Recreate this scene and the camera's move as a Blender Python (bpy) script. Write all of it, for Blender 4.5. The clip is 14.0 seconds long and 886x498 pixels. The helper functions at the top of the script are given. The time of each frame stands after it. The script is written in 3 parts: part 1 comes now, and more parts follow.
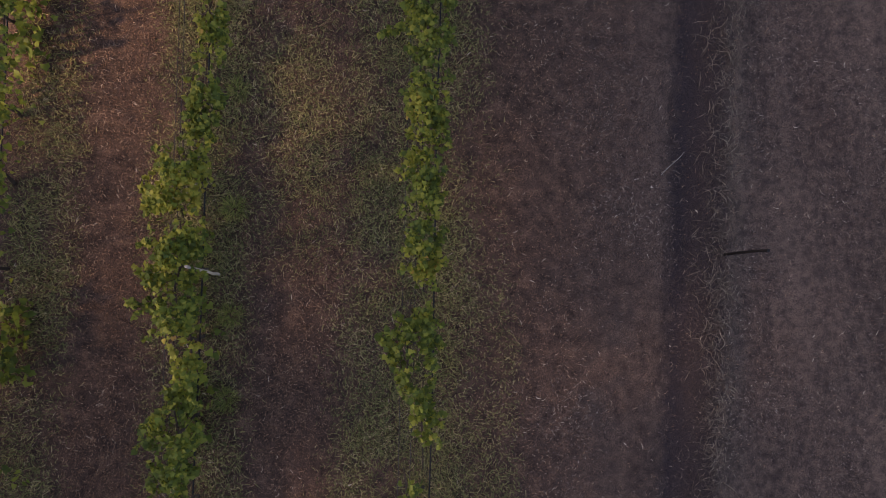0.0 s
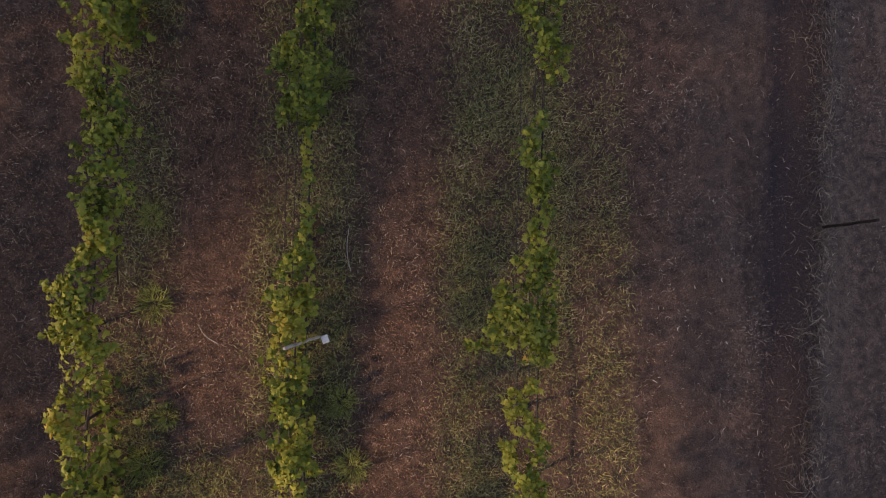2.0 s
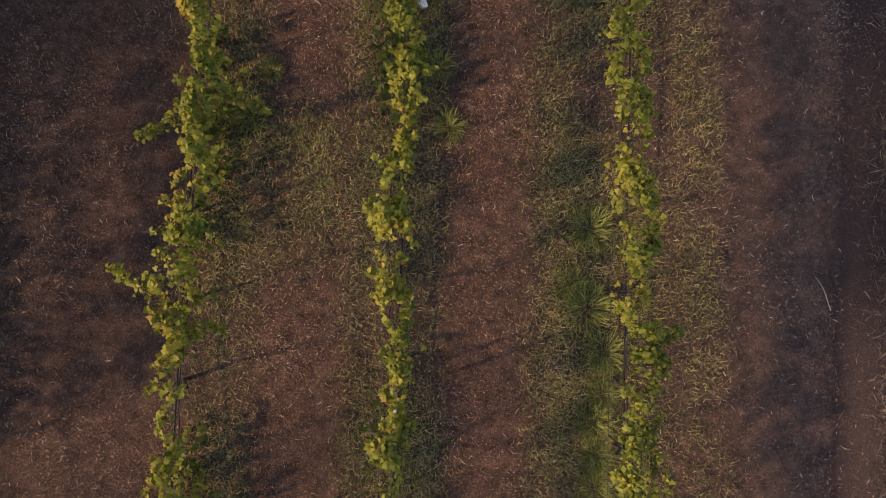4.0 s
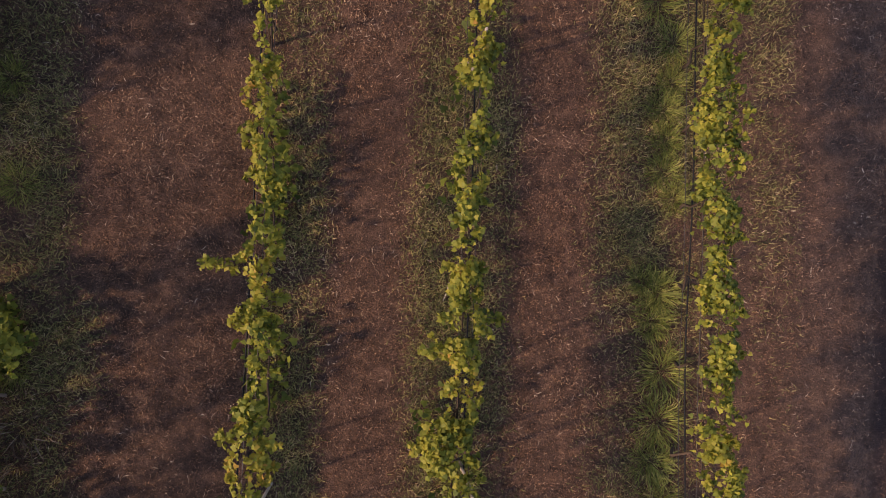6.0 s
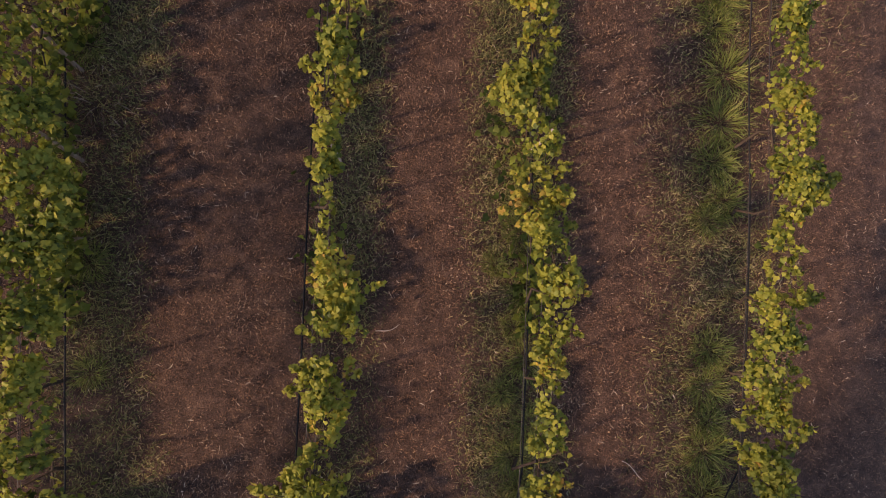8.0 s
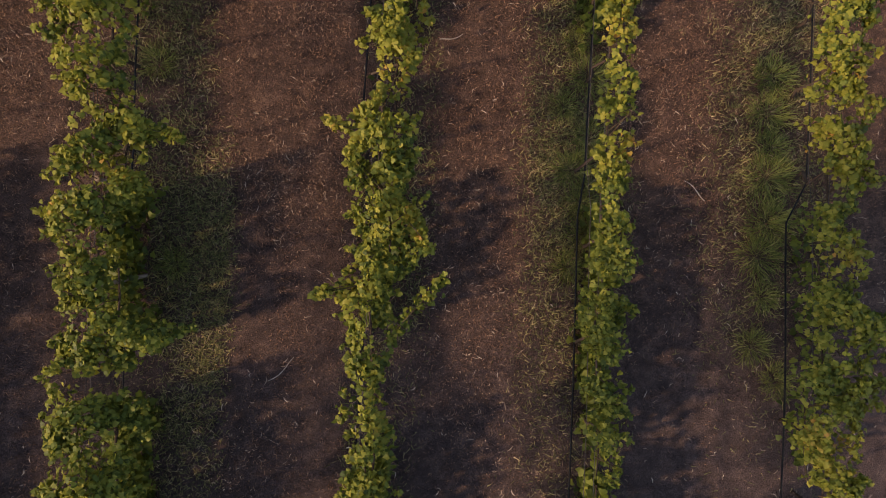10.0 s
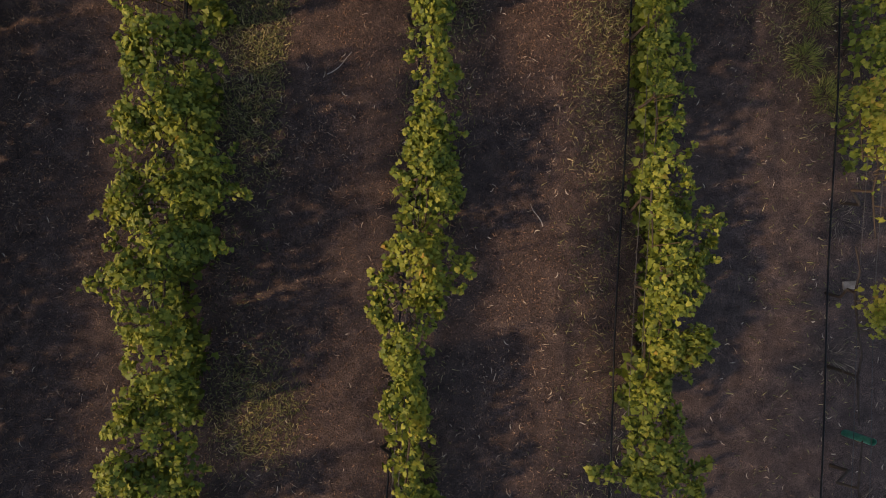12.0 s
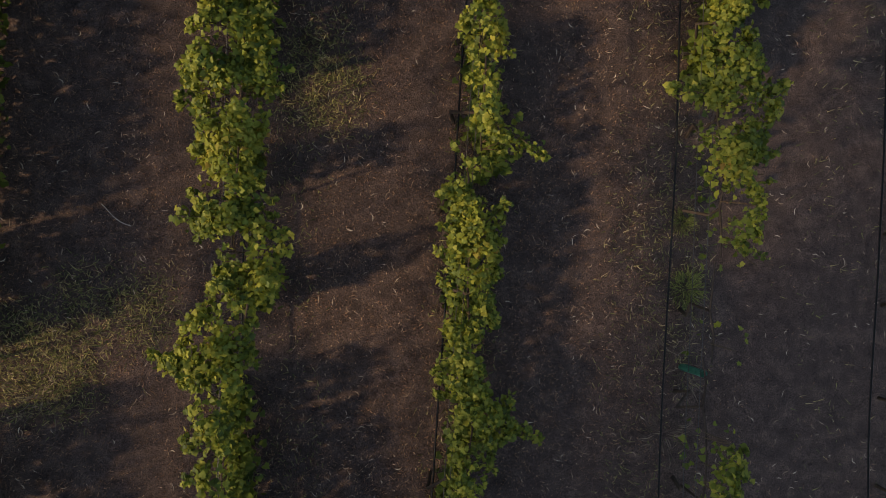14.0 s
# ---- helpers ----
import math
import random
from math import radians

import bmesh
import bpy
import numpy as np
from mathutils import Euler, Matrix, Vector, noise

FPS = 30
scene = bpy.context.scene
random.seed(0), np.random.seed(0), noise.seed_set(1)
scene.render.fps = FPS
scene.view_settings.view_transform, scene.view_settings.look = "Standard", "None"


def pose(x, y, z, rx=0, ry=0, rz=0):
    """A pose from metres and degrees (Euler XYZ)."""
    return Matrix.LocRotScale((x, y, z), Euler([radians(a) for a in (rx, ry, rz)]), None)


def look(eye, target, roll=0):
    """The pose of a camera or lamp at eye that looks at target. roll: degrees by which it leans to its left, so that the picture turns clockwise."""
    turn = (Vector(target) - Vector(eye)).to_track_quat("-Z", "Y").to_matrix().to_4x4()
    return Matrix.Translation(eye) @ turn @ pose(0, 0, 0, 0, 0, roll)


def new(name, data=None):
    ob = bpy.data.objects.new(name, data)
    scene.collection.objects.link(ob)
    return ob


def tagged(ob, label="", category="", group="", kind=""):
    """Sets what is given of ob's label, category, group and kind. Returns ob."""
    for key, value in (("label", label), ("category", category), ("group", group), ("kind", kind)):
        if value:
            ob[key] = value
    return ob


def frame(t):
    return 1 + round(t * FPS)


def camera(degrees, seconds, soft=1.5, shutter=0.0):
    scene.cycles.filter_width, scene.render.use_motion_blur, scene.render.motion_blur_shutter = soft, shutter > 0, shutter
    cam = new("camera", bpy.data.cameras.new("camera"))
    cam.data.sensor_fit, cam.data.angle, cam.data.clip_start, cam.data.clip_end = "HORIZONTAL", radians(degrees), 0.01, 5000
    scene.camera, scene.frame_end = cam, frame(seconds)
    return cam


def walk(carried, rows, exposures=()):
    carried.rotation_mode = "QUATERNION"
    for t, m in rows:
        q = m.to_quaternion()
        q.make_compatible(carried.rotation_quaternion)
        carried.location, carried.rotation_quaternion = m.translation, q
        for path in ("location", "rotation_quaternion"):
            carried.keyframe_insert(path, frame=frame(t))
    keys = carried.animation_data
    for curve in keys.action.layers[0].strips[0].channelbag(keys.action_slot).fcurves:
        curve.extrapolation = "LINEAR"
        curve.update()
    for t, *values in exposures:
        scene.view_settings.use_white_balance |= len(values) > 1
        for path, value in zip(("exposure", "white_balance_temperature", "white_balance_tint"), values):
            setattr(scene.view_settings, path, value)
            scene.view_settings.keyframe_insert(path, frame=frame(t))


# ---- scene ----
cam = camera(66.0, 14.0, soft=1.0)
PATH = [
    (0, (-0.649, 1.18, 9.231), (-0.441, 1.302, 7.245), 58.9),
    (0.5, (-1.0, 0.164, 9.134), (-0.799, 0.286, 7.148), 58.0),
    (1, (-1.375, -0.823, 9.022), (-1.18, -0.709, 7.035), 59.0),
    (1.5, (-1.715, -1.868, 8.949), (-1.524, -1.758, 6.961), 59.2),
    (2, (-2.052, -2.945, 8.896), (-1.864, -2.832, 6.908), 58.4),
    (2.5, (-2.426, -3.981, 8.833), (-2.23, -3.878, 6.845), 61.8),
    (3, (-2.7, -5.114, 8.81), (-2.516, -4.998, 6.822), 57.5),
    (3.2, (-2.82, -5.563, 8.794), (-2.638, -5.445, 6.806), 56.6),
    (5.3, (-4.05, -10.048, 8.723), (-3.846, -9.925, 6.737), 59.3),
    (5.5, (-4.138, -10.438, 8.684), (-3.933, -10.32, 6.699), 60.4),
    (6, (-4.353, -11.326, 8.618), (-4.15, -11.234, 6.631), 66.0),
    (6.5, (-4.584, -12.276, 8.58), (-4.38, -12.191, 6.592), 67.6),
    (7, (-4.765, -13.241, 8.553), (-4.566, -13.16, 6.564), 68.3),
    (7.5, (-4.952, -14.179, 8.544), (-4.755, -14.108, 6.555), 70.5),
    (7.7, (-5.04, -14.55, 8.52), (-4.841, -14.481, 6.531), 71.1),
    (9.8, (-5.622, -18.694, 8.246), (-5.467, -18.545, 6.257), 47.9),
    (10, (-5.682, -19.041, 8.219), (-5.527, -18.893, 6.23), 47.9),
    (10.5, (-5.802, -19.878, 8.191), (-5.655, -19.742, 6.201), 49.2),
    (11, (-5.944, -20.711, 8.127), (-5.794, -20.589, 6.136), 52.7),
    (11.5, (-6.077, -21.571, 8.071), (-5.927, -21.46, 6.079), 55.1),
    (12, (-6.197, -22.428, 8.055), (-6.051, -22.333, 6.063), 58.9),
    (12.5, (-6.336, -23.342, 8.012), (-6.189, -23.252, 6.019), 60.5),
    (13, (-6.534, -24.268, 7.948), (-6.38, -24.182, 5.955), 62.6),
    (13.5, (-6.705, -25.225, 7.9), (-6.551, -25.14, 5.908), 63.2),
    (14, (-6.916, -26.223, 7.822), (-6.748, -26.124, 5.831), 61.5),
]
KELVIN, SKY, SUN = 6950, 0.15, 3.05
EXPOSURES = [(0.0, 1.25, 29), (3.0, 0.96, 24), (6.5, 1.03, 31), (10.0, 0.92, 25), (12.0, 0.79, 17), (14.0, 0.7, 11)]
STRAW, SWARD, FOLIAGE, SOLO = 1500000, 2000000, 2600, 24
# trees: x, y, crown from and to which height, half the crown's width, how leafy
TREES = [(-22.0, -7.1, 5.7, 14.4, 2.7, 0.5), (-22.5, -10.8, 13.0, 16.3, 2.3, 1.0), (-22.0, -15.2, 13.0, 16.3, 2.4, 1.0), (-22.5, -2.2, 11.5, 15.3, 2.0, 0.8),
         (-23.0, -26.2, 11.9, 13.9, 1.2, 0.7), (-24.0, -36.2, 10.6, 13.4, 3.2, 1.0), (-24.0, -31.0, 12.5, 14.8, 1.2, 0.8), (-20.0, -2.7, 5.8, 7.1, 1.0, 0.5), (-23.0, -5.5, 13.6, 16.3, 2.2, 0.9)]
walk(cam, [(t, look(eye, target, roll)) for t, eye, target, roll in PATH], exposures=[(t, stops, KELVIN, tint) for t, stops, tint in EXPOSURES])

# ---- world and sun ----
ELEVATION = radians(25.5)
SHADE_X, SHADE_Y = 0.951, 0.309          # the way in which shadows fall over the ground
world = bpy.data.worlds.new("evening_sky")
scene.world = world
world.use_nodes = True
sky = world.node_tree.nodes.new("ShaderNodeTexSky")
sky.sky_type = "NISHITA"
sky.sun_disc = False
sky.sun_elevation = ELEVATION
sky.sun_rotation = math.atan2(-SHADE_X, -SHADE_Y)
world.node_tree.links.new(sky.outputs[0], world.node_tree.nodes["Background"].inputs[0])
world.node_tree.nodes["Background"].inputs[1].default_value = SKY
sun = new("sun", bpy.data.lights.new("sun", "SUN"))
sun.data.energy, sun.data.angle, sun.data.color = SUN, radians(2.4), (1.0, 0.78, 0.52)
sun.matrix_world = look((0, 0, 30), (SHADE_X * math.cos(ELEVATION), SHADE_Y * math.cos(ELEVATION), 30 - math.sin(ELEVATION)))

rng = np.random.default_rng(7)


# ---- materials ----
def material(name, rough=0.8):
    m = bpy.data.materials.new(name)
    m.use_nodes = True
    n = m.node_tree.nodes
    b = n["Principled BSDF"]
    b.inputs["Roughness"].default_value = rough
    b.inputs["Specular IOR Level"].default_value = 0.2
    return m, n, m.node_tree.links, b


def ramp(n, stops):
    r = n.new("ShaderNodeValToRGB")
    while len(r.color_ramp.elements) < len(stops):
        r.color_ramp.elements.new(0.5)
    for e, (at, c) in zip(r.color_ramp.elements, stops):
        e.position, e.color = at, (*c, 1)
    return r


def noise_node(n, l, scale, detail=4.0, rough=0.6, stretch=None):
    t = n.new("ShaderNodeTexNoise")
    t.inputs["Scale"].default_value = scale
    t.inputs["Detail"].default_value = detail
    t.inputs["Roughness"].default_value = rough
    g = n.new("ShaderNodeTexCoord")
    if stretch:
        mp = n.new("ShaderNodeMapping")
        mp.inputs["Scale"].default_value = stretch
        l.new(g.outputs["Object"], mp.inputs[0])
        l.new(mp.outputs[0], t.inputs[0])
    else:
        l.new(g.outputs["Object"], t.inputs[0])
    return t


def mixed(n, l, fac, a, b, how="MIX"):
    m = n.new("ShaderNodeMix")
    m.data_type, m.blend_type = "RGBA", how
    for socket, value in ((m.inputs[0], fac), (m.inputs[6], a), (m.inputs[7], b)):
        if isinstance(value, bpy.types.NodeSocket):
            l.new(value, socket)
        elif isinstance(value, tuple):
            socket.default_value = (*value, 1)
        else:
            socket.default_value = value
    return m.outputs[2]


def bump(n, l, b, height, strength=0.4, distance=0.01):
    k = n.new("ShaderNodeBump")
    k.inputs["Strength"].default_value, k.inputs["Distance"].default_value = strength, distance
    l.new(height, k.inputs["Height"])
    l.new(k.outputs[0], b.inputs["Normal"])


def island_material(name, stops, rough=0.75, through_light=0.0, spread=0.25, scale=0.7):
    """Blades and leaves: each piece has its own tone, and broad patches shift it."""
    m, n, l, b = material(name, rough)
    g = n.new("ShaderNodeNewGeometry")
    patch = noise_node(n, l, scale, 2.0)
    add = n.new("ShaderNodeMath")
    add.operation = "MULTIPLY_ADD"
    l.new(patch.outputs[0], add.inputs[0])
    add.inputs[1].default_value = spread * 2
    l.new(g.outputs["Random Per Island"], add.inputs[2])
    sub = n.new("ShaderNodeMath")
    sub.operation = "SUBTRACT"
    l.new(add.outputs[0], sub.inputs[0])
    sub.inputs[1].default_value = spread
    r = ramp(n, stops)
    l.new(sub.outputs[0], r.inputs[0])
    l.new(r.outputs[0], b.inputs["Base Color"])
    if through_light:
        t = n.new("ShaderNodeBsdfTranslucent")
        l.new(r.outputs[0], t.inputs[0])
        s = n.new("ShaderNodeMixShader")
        s.inputs[0].default_value = through_light
        l.new(b.outputs[0], s.inputs[1])
        l.new(t.outputs[0], s.inputs[2])
        l.new(s.outputs[0], n["Material Output"].inputs[0])
    return m


def object_material(name, stops, rough=0.75, through_light=0.0):
    """Single leaves: the tone comes from the object."""
    m, n, l, b = material(name, rough)
    g = n.new("ShaderNodeObjectInfo")
    r = ramp(n, stops)
    l.new(g.outputs["Random"], r.inputs[0])
    l.new(r.outputs[0], b.inputs["Base Color"])
    if through_light:
        t = n.new("ShaderNodeBsdfTranslucent")
        l.new(r.outputs[0], t.inputs[0])
        s = n.new("ShaderNodeMixShader")
        s.inputs[0].default_value = through_light
        l.new(b.outputs[0], s.inputs[1])
        l.new(t.outputs[0], s.inputs[2])
        l.new(s.outputs[0], n["Material Output"].inputs[0])
    return m


def surface_material(name, dark, light, scale, rough=0.85, stretch=None, depth=0.01, fine=60.0):
    m, n, l, b = material(name, rough)
    broad, grain = noise_node(n, l, scale, 5.0, 0.6, stretch), noise_node(n, l, fine, 3.0, 0.6, stretch)
    r = ramp(n, [(0.3, dark), (0.7, light)])
    l.new(broad.outputs[0], r.inputs[0])
    l.new(mixed(n, l, 0.35, r.outputs[0], grain.outputs[0], "OVERLAY"), b.inputs["Base Color"])
    bump(n, l, b, grain.outputs[0], 0.5, depth)
    return m


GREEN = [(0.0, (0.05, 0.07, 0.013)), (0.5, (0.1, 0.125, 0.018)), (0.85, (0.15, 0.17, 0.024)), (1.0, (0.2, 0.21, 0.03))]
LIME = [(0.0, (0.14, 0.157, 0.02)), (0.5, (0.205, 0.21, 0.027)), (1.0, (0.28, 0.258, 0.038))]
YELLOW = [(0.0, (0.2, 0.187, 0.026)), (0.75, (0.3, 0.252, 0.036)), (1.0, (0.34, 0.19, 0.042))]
leaf_green = island_material("vine_leaf_green", GREEN, 0.55, 0.4)
leaf_lime = island_material("vine_leaf_lime", LIME, 0.55, 0.42)
leaf_yellow = island_material("vine_leaf_yellow", YELLOW, 0.6, 0.42)
single_green = object_material("vine_leaf_green_single", GREEN, 0.55, 0.4)
single_lime = object_material("vine_leaf_lime_single", LIME, 0.55, 0.42)
single_yellow = object_material("vine_leaf_yellow_single", YELLOW, 0.6, 0.42)
straw_mat = island_material("dry_straw", [(0.0, (0.04, 0.021, 0.013)), (0.4, (0.14, 0.074, 0.041)), (0.75, (0.26, 0.145, 0.08)), (0.95, (0.38, 0.23, 0.13)), (1.0, (0.58, 0.42, 0.27))], 0.85, 0.1)
long_straw_mat = island_material("pale_straw", [(0.0, (0.16, 0.09, 0.055)), (0.6, (0.36, 0.24, 0.15)), (1.0, (0.62, 0.5, 0.36))], 0.8, 0.1)
track_straw_mat = island_material("trodden_straw", [(0.0, (0.025, 0.016, 0.012)), (0.6, (0.11, 0.074, 0.054)), (0.93, (0.19, 0.135, 0.1)), (1.0, (0.36, 0.28, 0.21))], 0.85)
sward_mat = island_material("sward_green", [(0.0, (0.055, 0.063, 0.022)), (0.35, (0.145, 0.145, 0.048)), (0.65, (0.23, 0.21, 0.072)), (0.88, (0.31, 0.25, 0.1)), (1.0, (0.45, 0.35, 0.18))], 0.75, 0.2)
tuft_mat = island_material("tuft_green", [(0.0, (0.08, 0.1, 0.025)), (0.5, (0.2, 0.225, 0.05)), (0.85, (0.3, 0.3, 0.075)), (1.0, (0.44, 0.39, 0.14))], 0.6, 0.4)
dead_mat = island_material("dead_grass", [(0.0, (0.05, 0.035, 0.025)), (0.6, (0.12, 0.088, 0.062)), (1.0, (0.28, 0.215, 0.15))], 0.85, 0.1)
fallen_mat = island_material("fallen_leaf", [(0.0, (0.2, 0.14, 0.09)), (0.6, (0.3, 0.22, 0.15)), (1.0, (0.52, 0.42, 0.3))], 0.6)
gum_mat = island_material("gum_leaf", [(0.0, (0.04, 0.06, 0.03)), (1.0, (0.1, 0.13, 0.06))], 0.6, 0.1)
bark_mat = surface_material("vine_bark", (0.02, 0.014, 0.01), (0.06, 0.042, 0.03), 9.0, 0.9, (1, 1, 0.15))
pale_wood = surface_material("weathered_pale_wood", (0.24, 0.19, 0.15), (0.47, 0.41, 0.33), 8.0, 0.85, (1, 1, 0.12))
brown_wood = surface_material("weathered_brown_wood", (0.13, 0.09, 0.06), (0.34, 0.26, 0.19), 8.0, 0.85, (1, 1, 0.12))
cane_mat = surface_material("vine_cane", (0.04, 0.026, 0.012), (0.1, 0.066, 0.03), 20.0, 0.7)
stake_mat = surface_material("dark_steel_stake", (0.006, 0.005, 0.005), (0.022, 0.015, 0.012), 14.0, 0.6)
wire_mat = surface_material("dull_wire", (0.02, 0.018, 0.016), (0.06, 0.05, 0.045), 6.0, 0.5)
pipe_mat = surface_material("black_hose", (0.003, 0.003, 0.003), (0.008, 0.007, 0.007), 6.0, 0.6)
block_mat = surface_material("pale_concrete", (0.38, 0.36, 0.33), (0.62, 0.6, 0.56), 18.0, 0.85)
guard_mat = surface_material("green_plastic", (0.04, 0.18, 0.12), (0.08, 0.27, 0.19), 12.0, 0.45)


# ---- the lie of the land ----
ROW_LINE = {-1: (0.0, -11.3), 0: (-0.026, -9.139), 1: (0.039, -5.12), 2: (0.029, -2.948), 3: (0.039, -0.229)}


def row_x(r, y):
    a, b = ROW_LINE[r]
    return a * y + b


def fence_x(y):
    return 0.075 * y + 4.12


def waves(x, y, f, seed):
    """Smooth uneven values of about -1 to 1, by sines turned at odd angles."""
    out = 0.0
    for k in range(5):
        a = seed * 1.7 + k * 2.39
        q = f * (1 + 0.45 * k)
        out = out + np.sin((x * np.cos(a) + y * np.sin(a)) * q + seed * 3.1 + k) / (1 + 0.5 * k)
    return out / 2.4


def ground_z(x, y):
    u = x - fence_x(y)
    z = 0.2 * np.exp(-((u + 0.02) / 0.24) ** 2) - 0.1 * np.exp(-((u + 0.5) / 0.32) ** 2)
    near = np.exp(-(np.maximum(np.abs(x + 3) - 14, 0) / 5) ** 2)
    return z * near + 0.02 * waves(x, y, 2.1, 1) * near + 0.008 * waves(x, y, 9.0, 2) * near


def greenness(x, y):
    """How much living grass grows at a place: strips under the vines, and patches."""
    g = 0 * x
    for r, wide, much, off in ((0, 0.55, 0.7, 0.25), (1, 0.4, 0.8, 0.2), (2, 0.6, 1.0, 0.02), (3, 0.85, 1.3, 0.05)):
        d = x - row_x(r, y) - off
        patchy = 1 - 0.6 / (1 + np.exp((y + 10.5) / 0.8)) if r == 3 else 1.0
        g = np.maximum(g, much * patchy * np.exp(-(d / wide) ** 4))
    g = g * np.clip(0.72 + 0.55 * waves(x, y, 1.1, 5), 0.15, 1)
    for px, py, w, h, much in ((-4.55, -6.0, 0.75, 0.95, 1.0), (-8.5, -9.5, 0.5, 3.0, 0.7), (-8.1, -12.2, 0.5, 0.6, 0.7), (-1.7, 3.3, 0.7, 1.6, 0.5),
                               (0.95, -5.0, 0.35, 6.0, 0.45), (-8.0, -19.5, 0.4, 1.8, 4.0), (-7.7, -23.9, 0.5, 0.6, 5.0), (-9.9, -26.7, 0.6, 0.5, 6.0), (-10.6, -27.2, 0.6, 0.6, 6.0)):
        g = np.maximum(g, much * np.exp(-((x - px) / w) ** 4 - ((y - py) / h) ** 4))
    late = 1 / (1 + np.exp((y + 19.0) / 0.8))
    return g * (1 - late * (0.9 + 0.07 / (1 + np.exp(-(x + 2.6) / 0.3))))


def link(name, verts, faces, mats, index=None, parent=None, smooth=False):
    me = bpy.data.meshes.new(name)
    me.from_pydata(verts, [], faces)
    for m in mats:
        me.materials.append(m)
    if index is not None:
        me.polygons.foreach_set("material_index", np.asarray(index, dtype=np.int32))
    if smooth:
        me.polygons.foreach_set("use_smooth", np.ones(len(me.polygons), dtype=bool))
    me.update()
    ob = new(name, me)
    ob.parent = parent
    return ob


def part(name, bm, mat, parent, label=""):
    me = bpy.data.meshes.new(name)
    bm.to_mesh(me)
    bm.free()
    me.materials.append(mat)
    ob = new(name, me)
    ob.parent = parent
    return tagged(ob, label)


def empty(name, x, y, z, label, category, group=""):
    ob = new(name)
    ob.empty_display_size = 0.1
    ob.matrix_basis = Matrix.Translation((x, y, z))
    return tagged(ob, label, category, group)


def tube(bm, points, radii, sides=7, wobble=0.0):
    """A tapered tube along points."""
    points = [Vector(p) for p in points]
    rings = []
    for k, (p, r) in enumerate(zip(points, radii)):
        d = (points[min(k + 1, len(points) - 1)] - points[max(k - 1, 0)]).normalized()
        a = d.orthogonal().normalized()
        c = d.cross(a)
        ring = []
        for s in range(sides):
            w = 2 * math.pi * s / sides
            rr = r * (1 + wobble * math.sin(3 * s + 1.7 * k))
            ring.append(bm.verts.new(p + a * math.cos(w) * rr + c * math.sin(w) * rr))
        rings.append(ring)
    for one, two in zip(rings, rings[1:]):
        for s in range(sides):
            # keep the quads from twisting where the axes flip
            bm.faces.new((one[s], one[(s + 1) % sides], two[(s + 1) % sides], two[s]))
    bm.faces.new(rings[0][::-1])
    bm.faces.new(rings[-1])
    bmesh.ops.recalc_face_normals(bm, faces=bm.faces)


def axis_lines(lo, hi, fine_lo, fine_hi, step):
    core = np.arange(fine_lo, fine_hi + step / 2, step)
    left = fine_lo - np.geomspace(step * 2, fine_lo - lo, 22)[::-1]
    right = fine_hi + np.geomspace(step * 2, hi - fine_hi, 22)
    return np.concatenate([left, core, right])


# ---- ground ----
gx, gy = axis_lines(-900, 900, -14.0, 8.5, 0.13), axis_lines(-900, 900, -33.0, 9.5, 0.13)
X, Y = np.meshgrid(gx, gy)
V = np.stack([X, Y, ground_z(X, Y)], -1).reshape(-1, 3)
i = np.arange(len(gx) * len(gy)).reshape(len(gy), len(gx))
Q = np.stack([i[:-1, :-1], i[:-1, 1:], i[1:, 1:], i[1:, :-1]], -1).reshape(-1, 4)
gm, n, l, b = material("vineyard_soil", 0.95)
broad, mid, grain = noise_node(n, l, 0.6, 6.0, 0.65, (2.6, 0.35, 1)), noise_node(n, l, 5.0, 6.0, 0.65), noise_node(n, l, 42.0, 6.0, 0.8)
r1 = ramp(n, [(0.32, (0.038, 0.023, 0.016)), (0.55, (0.086, 0.05, 0.033)), (0.75, (0.15, 0.088, 0.058))])
l.new(mid.outputs[0], r1.inputs[0])
r2 = ramp(n, [(0.36, (0.048, 0.03, 0.022)), (0.64, (0.128, 0.082, 0.057))])
clods = noise_node(n, l, 7.0, 5.0, 0.7)
blend = n.new("ShaderNodeMath")
blend.operation = "MULTIPLY_ADD"
l.new(clods.outputs[0], blend.inputs[0])
blend.inputs[1].default_value = 0.9
half = n.new("ShaderNodeMath")
half.operation = "MULTIPLY_ADD"
l.new(broad.outputs[0], half.inputs[0])
half.inputs[1].default_value, half.inputs[2].default_value = 0.6, -0.25
l.new(half.outputs[0], blend.inputs[2])
l.new(blend.outputs[0], r2.inputs[0])
sep = n.new("ShaderNodeSeparateXYZ")
tc = n.new("ShaderNodeTexCoord")
l.new(tc.outputs["Object"], sep.inputs[0])
# distance from the fence line, for the bare wheel track beside it
dist = n.new("ShaderNodeMath")
dist.operation = "MULTIPLY_ADD"
l.new(sep.outputs[1], dist.inputs[0])
dist.inputs[1].default_value = -0.075
l.new(sep.outputs[0], dist.inputs[2])
wob = n.new("ShaderNodeMath")
wob.operation = "MULTIPLY_ADD"
l.new(broad.outputs[0], wob.inputs[0])
wob.inputs[1].default_value = 1.6
l.new(dist.outputs[0], wob.inputs[2])
bare = n.new("ShaderNodeMapRange")
bare.inputs[1].default_value, bare.inputs[2].default_value = 2.7, 4.4
l.new(wob.outputs[0], bare.inputs[0])
col = mixed(n, l, bare.outputs[0], r1.outputs[0], r2.outputs[0])
r3 = ramp(n, [(0.3, (0.043, 0.029, 0.023)), (0.52, (0.075, 0.05, 0.04)), (0.75, (0.122, 0.082, 0.065))])
